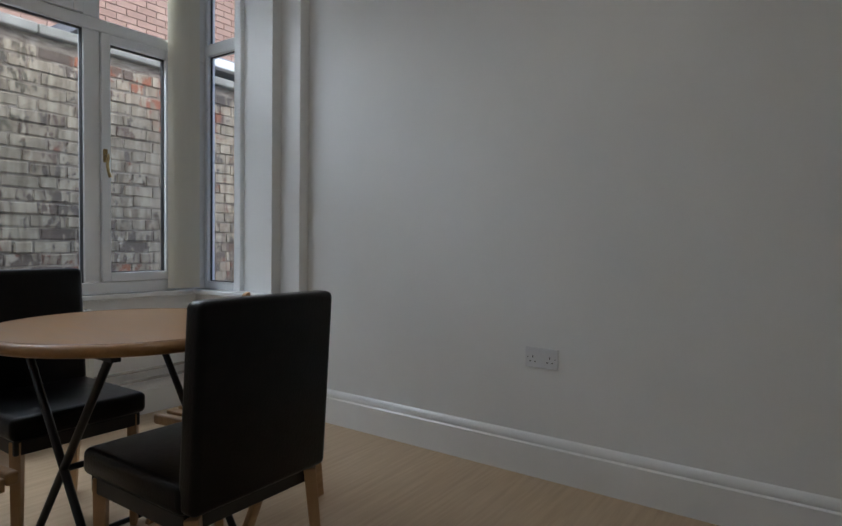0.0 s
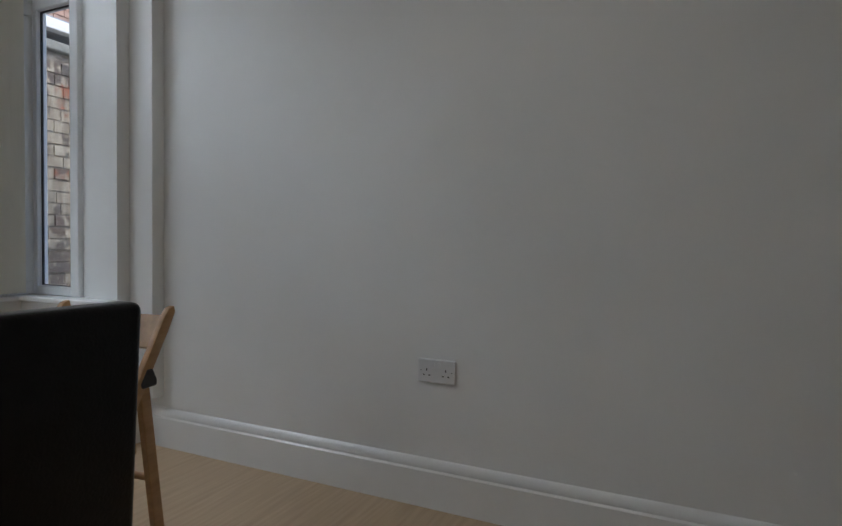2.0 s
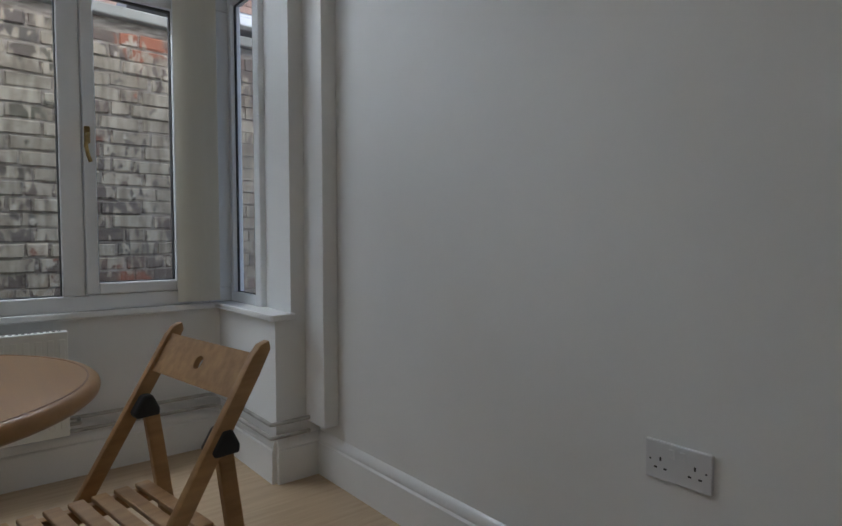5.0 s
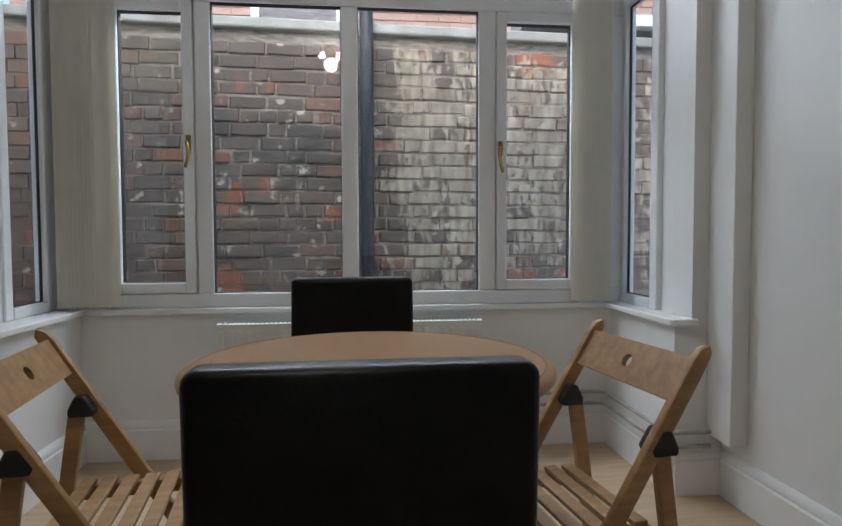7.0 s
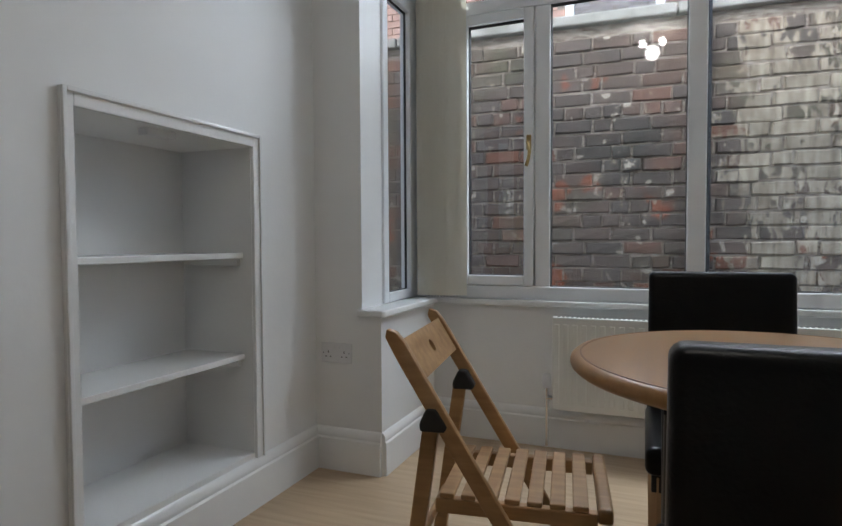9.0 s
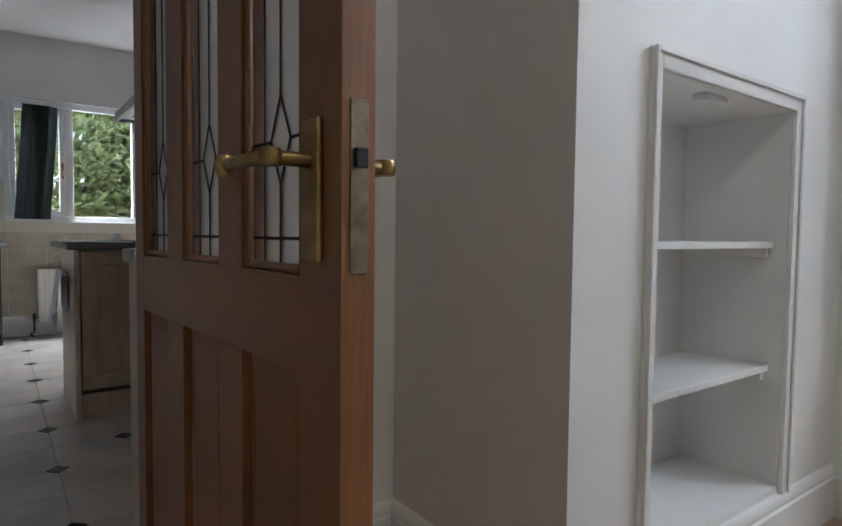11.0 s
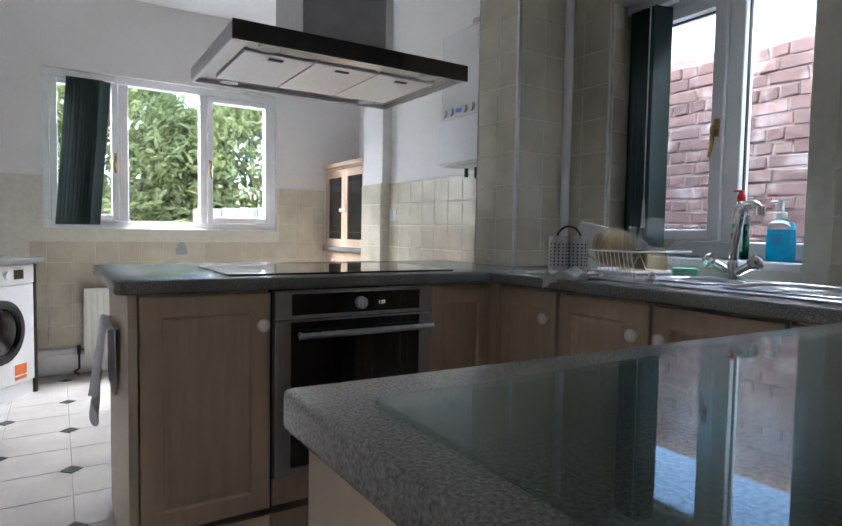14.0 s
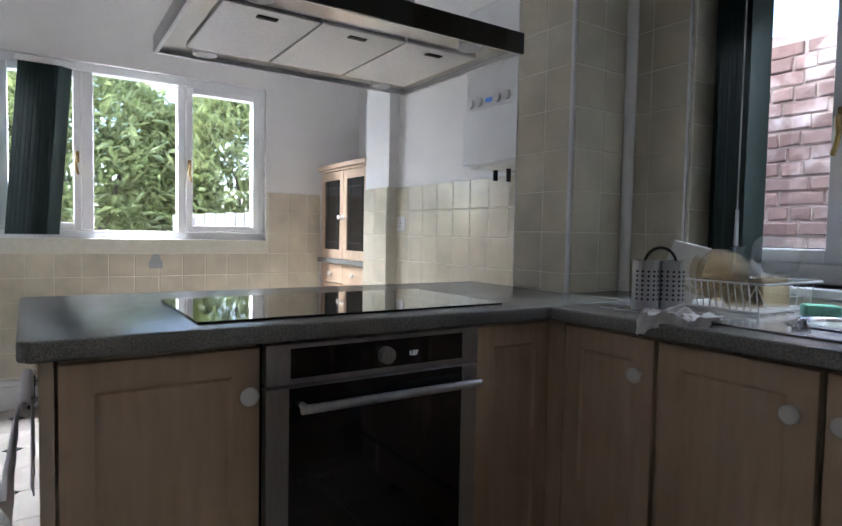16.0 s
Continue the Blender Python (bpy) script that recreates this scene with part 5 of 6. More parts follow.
for s in (-1, 1):
    bm = bmesh.new()
    rod(bm, (s * 0.008, 0, 0.018), (s * 0.066, -0.006, 0.05), 0.016, 0.014, 16)
    part("arm", bm, M_chrome, tp, smooth=True)
    bm = bmesh.new()
    lathe(bm, [(0.014, 0), (0.024, 0.003), (0.027, 0.014), (0.026, 0.026), (0.02, 0.035), (0.008, 0.038)], seg=10)
    bmesh.ops.transform(bm, matrix=leaning(s * 0.064, -0.006, 0.048, (s * 0.8, -0.1, 0.55)), verts=bm.verts)
    part("handle", bm, M_chrome, tp, "faceted chrome handle")

# on the draining board
cd = thing("cutlery_holder", pose(-4.1, 1.25, 0.8955, 0, 0, 58), "perforated stainless steel cutlery holder", "cutlery holder")
for s in (-1, 1):
    bm = bmesh.new()
    lathe(bm, [(0.036, 0), (0.036, 0.135), (0.0345, 0.135), (0.0345, 0.003), (0.002, 0.003)], (s * 0.034, 0, 0), 28)
    pot = part("pot", bm, M_steel, cd, smooth=True)
    bm = bmesh.new()
    for k in range(6):
        for j in range(7):
            a = radians(-150 + k * 24)
            x, y = s * 0.034 + 0.0362 * math.cos(a), 0.0362 * math.sin(a)
            rod(bm, (x, y, 0.03 + j * 0.0125), (x + 0.0006 * math.cos(a), y + 0.0006 * math.sin(a), 0.03 + j * 0.0125), 0.0035, seg=8)
    tagged(part("holes", bm, M_dark, pot), kind="stuff")
bm = bmesh.new()
sweep(bm, [(0.045 * math.cos(a), -0.01, 0.12 + 0.05 * math.sin(a)) for a in [math.pi * k / 12 for k in range(13)]], 0.004)
part("handle", bm, M_dkmetal, cd, "dark wire handle", smooth=True)
gr = thing("chopping_board", pose(-4.125, 1.345, 0.8955, 14, 12, 58), "white plastic chopping board leaning behind the cutlery", "board")
part("board", B((-0.055, 0.055, -0.004, 0.004, 0.02, 0.19)), M_white_lbl, gr, "", 0.003)
rk = thing("dish_rack", pose(-3.98, 1.46, 0.8955), "white wire dish rack on the draining board", "dish rack")
x0, x1, y0, y1 = -0.14, 0.11, -0.13, 0.14
bm = bmesh.new()
for z, g in ((0.085, 0.02), (0.012, 0.0)):
    sweep(bm, [(x0 - g, y0 - g, z), (x1 + g, y0 - g, z), (x1 + g, y1 + g, z), (x0 - g, y1 + g, z), (x0 - g, y0 - g, z)], 0.003, 6)
part("rim", bm, M_white, rk, smooth=True)
for k in range(15):
    x = x0 + (x1 - x0) * k / 14
    bm = bmesh.new()
    sweep(bm, [(x, y0 - 0.02, 0.085), (x, y0, 0.012), (x, y1, 0.012), (x, y1 + 0.02, 0.085)], 0.0018, 5)
    part("wire", bm, M_white, rk)
for k in range(4):
    x = x0 + 0.03 + k * 0.05
    bm = bmesh.new()
    sweep(bm, [(x, -0.06, 0.012), (x + 0.012, -0.03, 0.075), (x + 0.024, 0.0, 0.012)], 0.0018, 5)
    part("divider", bm, M_white, rk)
for x, y in ((x0, y0), (x1, y0), (x1, y1), (x0, y1)):
    bm = bmesh.new()
    rod(bm, (x, y, 0.0), (x, y, 0.012), 0.004, seg=8)
    part("foot", bm, M_white, rk)


def dish(name, prof, m, material, label, cat):
    o = thing(name, m, label, cat, "drying dishes")
    bm = bmesh.new()
    lathe(bm, prof, seg=36)
    part("body", bm, material, o, smooth=True)
    return o


PLATE = [(0.002, 0), (0.05, 0.0), (0.055, 0.004), (0.085, 0.012), (0.0855, 0.0145), (0.053, 0.0075), (0.002, 0.004)]
BOWL = [(0.002, 0), (0.03, 0), (0.034, 0.006), (0.062, 0.03), (0.07, 0.05), (0.068, 0.05), (0.058, 0.032), (0.03, 0.009), (0.002, 0.006)]
TUMB = [(0.002, 0), (0.028, 0), (0.03, 0.004), (0.034, 0.1), (0.0325, 0.1), (0.028, 0.007), (0.002, 0.006)]
STEM = [(0.002, 0), (0.02, 0), (0.0205, 0.002), (0.012, 0.008), (0.0095, 0.04), (0.012, 0.07), (0.03, 0.1), (0.034, 0.16), (0.033, 0.16), (0.029, 0.103), (0.006, 0.075)]
CUP = [(0.002, 0), (0.03, 0), (0.04, 0.008), (0.046, 0.04), (0.047, 0.085), (0.045, 0.085), (0.044, 0.04), (0.038, 0.012), (0.002, 0.005)]


dish("plate", [(r * 0.86, z) for r, z in PLATE], leaning(-4.0, 1.38, 0.99, (0.8, -0.5, 0.2)), M_amber, "smoky glass plate standing in the dish rack", "plate")
dish("plate", [(r * 0.86, z) for r, z in PLATE], leaning(-4.035, 1.405, 0.99, (0.8, -0.5, 0.25)), M_amber, "smoky glass plate standing in the dish rack", "plate")
dish("plate", [(r * 0.78, z) for r, z in PLATE], leaning(-4.02, 1.47, 0.985, (0.85, -0.4, 0.2)), M_amber, "smoky glass plate standing in the dish rack", "plate")
dish("bowl", BOWL, leaning(-4.09, 1.41, 0.985, (0.7, -0.6, 0.3)), M_amber, "smoky glass bowl leaning in the dish rack", "bowl")
dish("bowl", [(r * 0.94, z * 1.5) for r, z in BOWL], leaning(-3.985, 1.565, 1.01, (0.7, -0.45, 0.5)), M_thin, "clear glass bowl stacked on cups in the dish rack", "bowl")
dish("cup", CUP, Matrix.Translation((-3.94, 1.53, 0.995)) @ pose(0, 0, 0, 180, 0, 0), M_amber, "upturned smoky glass cup in the dish rack", "cup")
dish("cup", CUP, Matrix.Translation((-3.965, 1.44, 0.995)) @ pose(0, 0, 0, 180, 0, 0), M_amber, "upturned smoky glass cup in the dish rack", "cup")
dish("glass", [(r, z * 1.15) for r, z in TUMB], Matrix.Translation((-3.985, 1.50, 1.03)) @ pose(0, 0, 0, 180, 0, 0), M_thin, "upturned clear drinking glass in the dish rack", "glass")
dish("glass", STEM, Matrix.Translation((-4.03, 1.52, 1.07)) @ pose(0, 0, 0, 180, 0, 0), M_thin, "upturned clear stemmed glass in the dish rack", "glass")


def cloth(name, m, pts_fn, nu, nv, material, label, cat):
    bm = bmesh.new()
    g = [[bm.verts.new(pts_fn(i / nu, j / nv)) for j in range(nv + 1)] for i in range(nu + 1)]
    for i in range(nu):
        for j in range(nv):
            bm.faces.new((g[i][j], g[i + 1][j], g[i + 1][j + 1], g[i][j + 1]))
    bm.normal_update()
    bmesh.ops.solidify(bm, geom=bm.faces[:], thickness=0.0025)
    ob = part(name, bm, material, None, "", 0, True)
    ob.matrix_world = m
    return tagged(ob, label, cat)


def dish_cloth(u, v):
    x, y = (u - 0.5) * 0.17, (v - 0.55) * 0.15
    z = 0.008 + 0.03 * abs(noise.noise((x * 18, y * 20, 3.1))) + 0.016 * abs(noise.noise((x * 45, y * 30, 7.7)))
    x, y = x + 0.02 * noise.noise((u * 3, v * 5, 9)), y + 0.03 * noise.noise((u * 4.5, v * 2, 4))
    if y < -0.03:
        k = -0.03 - y
        y, z = -0.03 - 0.25 * k, z - 1.0 * k * (1 - 0.6 * u)
    return Vector((x, y + 0.01 * noise.noise((x * 15, 2, 1)), z))


cloth("dish_cloth", pose(-3.94, 1.1, 0.893, 0, 0, 12), dish_cloth, 40, 22, M_greycloth, "crumpled grey-white dish cloth over the worktop edge", "cloth")
spg = tagged(part("sponge", B((-0.04, 0.04, -0.03, 0.03, 0, 0.03)), M_sponge, None, "", 0.006, True), "green washing-up sponge on the sink rim", "sponge")
spg.matrix_world = pose(-3.812, 1.525, 0.896, 0, 0, 40)

# bottles on the sink sill
fb = thing("washing_up_bottle", pose(-3.772, 1.79, VZ0), "clear bottle of green washing-up liquid with red cap", "bottle")
bm = bmesh.new()
lathe(bm, [(0.03, 0), (0.034, 0.006), (0.034, 0.07), (0.03, 0.1), (0.033, 0.13), (0.034, 0.15), (0.022, 0.19), (0.013, 0.205), (0.013, 0.215)], seg=28, sy=0.65)
part("bottle", bm, M_clear, fb, smooth=True)
bm = bmesh.new()
lathe(bm, [(0.028, 0.003), (0.0315, 0.008), (0.0315, 0.07), (0.0275, 0.1), (0.0305, 0.13)], seg=28, sy=0.62)
part("liquid", bm, M_greenliq, fb, "green liquid", smooth=True)
bm = bmesh.new()
lathe(bm, [(0.015, 0.213), (0.015, 0.233), (0.011, 0.238), (0.008, 0.248)], seg=18)
part("cap", bm, M_red, fb, "red cap", smooth=True)
part("cap_flip", B((-0.028, 0.004, -0.006, 0.006, 0.248, 0.254)), M_red, fb, "red flip lid", 0.002)
lb = part("label", B((-0.024, 0.024, -0.0245, -0.0225, 0.03, 0.115)), M_white_lbl, fb, "white paper label", 0.004)
part("brand_shape", B((-0.018, 0.018, -0.0252, -0.0247, 0.075, 0.097)), M_red, lb, "red brand shape")
part("print_bar", B((-0.018, 0.016, -0.0252, -0.0247, 0.05, 0.056)), M_gblind, lb)
sb = thing("soap_dispenser", pose(-3.628, 1.79, VZ0) @ Matrix.Scale(1.13, 4), "clear pump bottle of blue hand soap", "bottle")
bm = bmesh.new()
lathe(bm, [(0.038, 0), (0.042, 0.006), (0.043, 0.05), (0.041, 0.1), (0.036, 0.118), (0.018, 0.128), (0.014, 0.132)], seg=28, sy=0.6)
part("bottle", bm, M_clear, sb, smooth=True)
bm = bmesh.new()
lathe(bm, [(0.036, 0.003), (0.04, 0.008), (0.041, 0.05), (0.039, 0.098)], seg=28, sy=0.57)
part("liquid", bm, M_blueliq, sb, "blue liquid soap", smooth=True)
bm = bmesh.new()
lathe(bm, [(0.015, 0.13), (0.015, 0.148), (0.006, 0.152), (0.005, 0.178), (0.012, 0.18), (0.012, 0.188)], seg=16)
rod(bm, (0, 0, 0.184), (-0.03, -0.012, 0.181), 0.005)
part("pump", bm, M_white, sb, "white pump", smooth=True)
part("label", B((-0.018, 0.018, -0.0268, -0.0255, 0.05, 0.085)), M_soaplabel, sb, "blue label", 0.004)

# blinds of the kitchen
blind(Matrix.Translation((-7.27, -0.24, 0)) @ pose(0, 0, 0, 0, 0, 90), 10, 0.0225, 0.088, 1.045, 2.05, M_gblind, "dark green fabric vertical blind drawn aside", 40, lean=-0.075)
blind(pose(-4.25, 1.80, 0), 9, 0.0145, 0.088, 0.965, 1.985, M_gblind, "dark green fabric vertical blind drawn aside", 75)
wd = thing("blind_wand", pose(-4.165, 1.755, 1.07), "white plastic blind control wand", "blind wand")
bm = bmesh.new()
rod(bm, (0, 0, 0.12), (0, 0, 0.92), 0.0025, seg=8)
part("cord", bm, M_socket, wd)
bm = bmesh.new()
rod(bm, (0, 0, 0), (0, 0, 0.12), 0.008, 0.005, 12)
part("weight", bm, M_socket, wd, smooth=True)

# washing machine and its worktop
wm = thing("washing_machine", Matrix.Translation((-6.36, -0.79, 0)) @ pose(0, 0, 0, 0, 0, 147), "white front-loading washing machine with dark porthole", "washing machine")
part("body", B((0, 0.595, 0.012, 0.55, 0.01, 0.80)), M_white, wm, "", 0.008)
part("front", B((0.002, 0.593, 0, 0.0115, 0.09, 0.68)), M_white, wm, "", 0.006)
fp = part("control_panel", B((0.002, 0.593, -0.004, 0.0115, 0.684, 0.798)), M_white, wm, "white control panel", 0.005)
part("display", B((0.42, 0.5, -0.006, -0.0042, 0.715, 0.77)), M_blackgl, fp)
bm = bmesh.new()
rod(bm, (0.36, -0.004, 0.742), (0.36, -0.022, 0.742), 0.024, 0.021, 24)
part("dial", bm, M_white, fp, "white programme dial", smooth=True)
bm = bmesh.new()
lathe(bm, [(0.185, 0), (0.185, 0.02), (0.165, 0.032), (0.14, 0.03), (0.138, 0.012)], seg=48)
bmesh.ops.transform(bm, matrix=Matrix.Translation((0.3, 0.0, 0.42)) @ pose(0, 0, 0, 90), verts=bm.verts)
pr = part("porthole_ring", bm, M_blackpl, wm, "dark porthole ring", smooth=True)
bm = bmesh.new()
lathe(bm, [(0.138, 0.0), (0.138, 0.013), (0.12, 0.022), (0.05, 0.03), (0.002, 0.031)], seg=40)
bmesh.ops.transform(bm, matrix=Matrix.Translation((0.3, 0.0, 0.42)) @ pose(0, 0, 0, 90), verts=bm.verts)
part("porthole_glass", bm, M_blackgl, pr, "dark glass door", smooth=True)
part("energy_label", B((0.42, 0.52, -0.0012, -0.0002, 0.115, 0.205)), M_orange, wm, "orange sticker")
part("label_strip", B((0.42, 0.52, -0.0018, -0.0012, 0.135, 0.143)), M_white_lbl, wm)
part("plinth", B((0.01, 0.585, 0.01, 0.03, 0.0, 0.088)), M_white, wm)
WMM = Matrix.Translation((-6.36, -0.79, 0)) @ pose(0, 0, 0, 0, 0, 147)
# sheet beside the machine, the shade of the gap put into its colour
ap = tagged(part("appliance_panel", B((0.602, 0.62, 0.0, 0.5, 0, 0.80)), M_dark, None, "", 0.001), "end panel beside the washing machine, all in near-black shadow-gap colour", "panel")
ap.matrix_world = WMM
wt = tagged(part("worktop", B((-0.02, 0.655, -0.035, 0.53, 0.802, 0.838)), M_gran, None, "", 0.006, True), "grey speckled worktop over the washing machine", "worktop")
wt.matrix_world = WMM

rk2 = radiator(Matrix.Translation((KX + 0.09, -0.19, 0.12)) @ pose(0, 0, 0, 0, 0, 90), 0.9, 0.48, "white panel radiator under the garden window", 24)
bm = bmesh.new()
sweep(bm, [(-0.03, 0.03, -0.12), (-0.06, 0.03, -0.105), (-0.06, 0.03, -0.1), (-0.03, 0.03, -0.08), (-0.03, 0.03, 0.05), (0.01, 0.03, 0.05)], 0.0075)
rod(bm, (-0.03, 0.03, 0.02), (-0.03, 0.03, 0.085), 0.012)
part("valve", bm, M_dkmetal, rk2, smooth=True)

# boiler
bo = thing("boiler", pose(-5.26, 1.45, 1.402), "white wall-hung gas boiler with round dials", "boiler")
part("casing", B((0, 0.385, 0, 0.222, 0.02, 0.69)), M_white, bo, "", 0.02)
part("lower_flap", B((0.004, 0.381, -0.012, 0.002, 0.0, 0.235)), M_white, bo, "white drop-down flap", 0.01)
part("underside", B((0.02, 0.37, 0.02, 0.215, -0.012, 0.019)), M_rad, bo)
for k in range(4):
    bm = bmesh.new()
    rod(bm, (0.05 + k * 0.06 + (0.06 if k > 1 else 0), -0.0, 0.27), (0.05 + k * 0.06 + (0.06 if k > 1 else 0), -0.014, 0.27), 0.02, seg=20)
    part("dial", bm, M_socket, bo, smooth=True)
part("display", B((0.15, 0.19, -0.003, 0.001, 0.262, 0.28)), M_blue, bo, "blue display")
bm = bmesh.new()
rod(bm, (0.2, 0.12, 0.69), (0.2, 0.12, 0.75), 0.05, seg=20)
part("flue_collar", bm, M_panel, bo, "cream flue collar", smooth=True)
for k in range(4):
    bm = bmesh.new()
    rod(bm, (0.06 + k * 0.09, 0.14, -0.06 - 0.01 * (k % 2)), (0.06 + k * 0.09, 0.14, -0.012), 0.011, seg=10)
    part("pipe_stub", bm, M_dkmetal, bo, smooth=True)
child_box("bracket", M_white, bo, (0.05, 0.35, 0.223, KY1 - 1.451, 0.1, 0.65), 0.002)

# built-in dresser in the recess
dr = thing("recess_dresser", pose(-7.295, 1.632, 0), "limed oak dresser with leaded glass doors in the recess", "cupboard")
part("body", B((0.0, 0.772, 0.02, 0.3, 0.9, 1.55)), M_panel, dr)
part("cornice", B((-0.0, 0.772, -0.03, 0.3, 1.552, 1.585), (0.0, 0.772, -0.012, 0.3, 1.535, 1.5515)), M_unit, dr, "", 0.006)
for a, b, kx in ((0.01, 0.383, 0.35), (0.388, 0.762, 0.42)):
    d = part("door", B((a, a + 0.055, 0, 0.019, 0.9, 1.533), (b - 0.055, b, 0, 0.019, 0.9, 1.533), (a + 0.055, b - 0.055, 0, 0.019, 0.9, 0.965), (a + 0.055, b - 0.055, 0, 0.019, 1.47, 1.533)), M_unit, dr, "", 0.003)
    part("glass", B((a + 0.055, b - 0.055, 0.009, 0.012, 0.965, 1.47)), M_blackgl, d, "dark leaded glass")
    bm = bmesh.new()
    for x in (a + 0.1, b - 0.1):
        rod(bm, (x, 0.008, 0.965), (x, 0.008, 1.47), 0.003, seg=6)
    for z in (1.02, 1.415):
        rod(bm, (a + 0.055, 0.008, z), (b - 0.055, 0.008, z), 0.003, seg=6)
    part("lead_came", bm, M_came, d)
    bm = bmesh.new()
    lathe(bm, [(0.006, 0), (0.006, 0.01), (0.016, 0.016), (0.017, 0.024), (0.005, 0.03)], seg=16)
    bmesh.ops.transform(bm, matrix=Matrix.Translation((kx, 0, 1.2)) @ pose(0, 0, 0, 90), verts=bm.verts)
    part("knob", bm, M_knob, d, "white ceramic knob", smooth=True)
part("ledge", B((-0.002, 0.772, -0.03, 0.3, 0.865, 0.898)), M_gran, dr, "grey speckled ledge", 0.005)
part("lower_body", B((0, 0.772, 0.02, 0.3, 0, 0.863)), M_panel, dr)
for a, b in ((0.01, 0.383), (0.388, 0.762)):
    d = part("drawer", B((a, b, 0, 0.0195, 0.72, 0.858)), M_unit, dr, "", 0.004)
    bm = bmesh.new()
    lathe(bm, [(0.006, 0), (0.006, 0.01), (0.016, 0.016), (0.017, 0.024), (0.005, 0.03)], seg=16)
    bmesh.ops.transform(bm, matrix=Matrix.Translation(((a + b) / 2, 0, 0.79)) @ pose(0, 0, 0, 90), verts=bm.verts)
    part("knob", bm, M_knob, d, "white ceramic knob", smooth=True)
    part("door", B((a, b, 0, 0.0195, 0.12, 0.71)), M_unit, dr, "", 0.004)
socket(pose(-6.15, KY1 - 0.011, 1.15), "white fused spur switch on the tiled wall", single=True)

# towel on the end panel
tr = thing("towel_rail", pose(-4.74, -0.176, 0.715), "slim steel towel rail on the peninsula end", "towel rail")
bm = bmesh.new()
rod(bm, (-0.17, -0.026, 0), (0.17, -0.026, 0), 0.005)
rod(bm, (-0.165, -0.026, 0), (-0.165, 0, 0), 0.005)
rod(bm, (0.12, -0.026, 0), (0.12, 0, 0), 0.005)
part("rail", bm, M_steel, tr, smooth=True)


def towel(u, v):
    """u along the rail, v from the hem behind over the rail to the hem in front."""
    x = (u - 0.5) * 0.33
    hem = 0.27 + 0.1 * math.exp(-((u - 0.55) / 0.2) ** 2) - 0.07 * u
    if v < 0.3:
        d = (0.3 - v) / 0.3
        return Vector((x * (1 - 0.1 * d), 0.010 + 0.003 * math.sin(u * 14) * d, -0.2 * d))
    if v < 0.4:
        a = (v - 0.3) / 0.1 * math.pi
        return Vector((x, 0.010 * math.cos(a), 0.009 * math.sin(a)))
    d = (v - 0.4) / 0.6
    return Vector((x * (1 - 0.12 * d), -0.010 - 0.02 * d - 0.010 * d * (1 + math.sin(u * 15 + d * 1.5)) - 0.004 * noise.noise((u * 4, d * 5, 1)), -hem * d))


cloth("tea_towel", pose(-4.735, -0.202, 0.715), towel, 30, 50, M_fabric, "pale blue-white tea towel hung over the rail", "towel")

# ---- outside ----
tagged(part("ground", B((-80, 80, -80, 80, -0.4, -0.15)), M_conc), "grey concrete yard and ground", "ground", kind="structure")
SOOT_STAINS = [((0.27, 0.1, 0.055), 2.7, 0.6, 0.64), ((0.055, 0.05, 0.042), 2.1, 0.56, 0.72), ((0.42, 0.37, 0.3), 11.0, 0.63, 0.68), ((0.1, 0.095, 0.06), 1.3, 0.58, 0.75)]
M_soot = rand_mat("sooty_brick", SOOT, 0.9, bump=0.5, bscale=50, stain=SOOT_STAINS, nscale=22)
flaking_paint(M_soot, "obj")
M_sootj = rand_mat("sooty_brick_far", SOOT, 0.9, bump=0.5, bscale=50, stain=SOOT_STAINS, nscale=22, attr="isl")
flaking_paint(M_sootj, "isl")
M_redb = rand_mat("red_brick", REDS, 0.85, bump=0.4, bscale=50, stain=[((0.4, 0.34, 0.32), 7.0, 0.52, 0.7), ((0.14, 0.1, 0.09), 3.0, 0.58, 0.75)], nscale=20)
M_redj = rand_mat("red_brick_far", REDS, 0.85, bump=0.4, bscale=50, nscale=20, attr="isl")
M_pale = rand_mat("pale_brick", [(0.38, 0.24, 0.185), (0.42, 0.275, 0.215), (0.35, 0.22, 0.17)], 0.85, bump=0.3, nscale=20, attr="isl")


def brick_mesh(name, material, seed, l, h, d=0.05):
    r = random.Random(seed)
    bm = bmesh.new()
    vs = bx(bm, 0, l, 0, d, 0, h)
    bevelled(bm, 0.007, 1)
    for v in bm.verts:
        v.co += Vector([r.uniform(-0.0045, 0.0045) for _ in range(3)])
    me = bpy.data.meshes.new(name)
    bm.to_mesh(me)
    bm.free()
    me.materials.append(material)
    return me


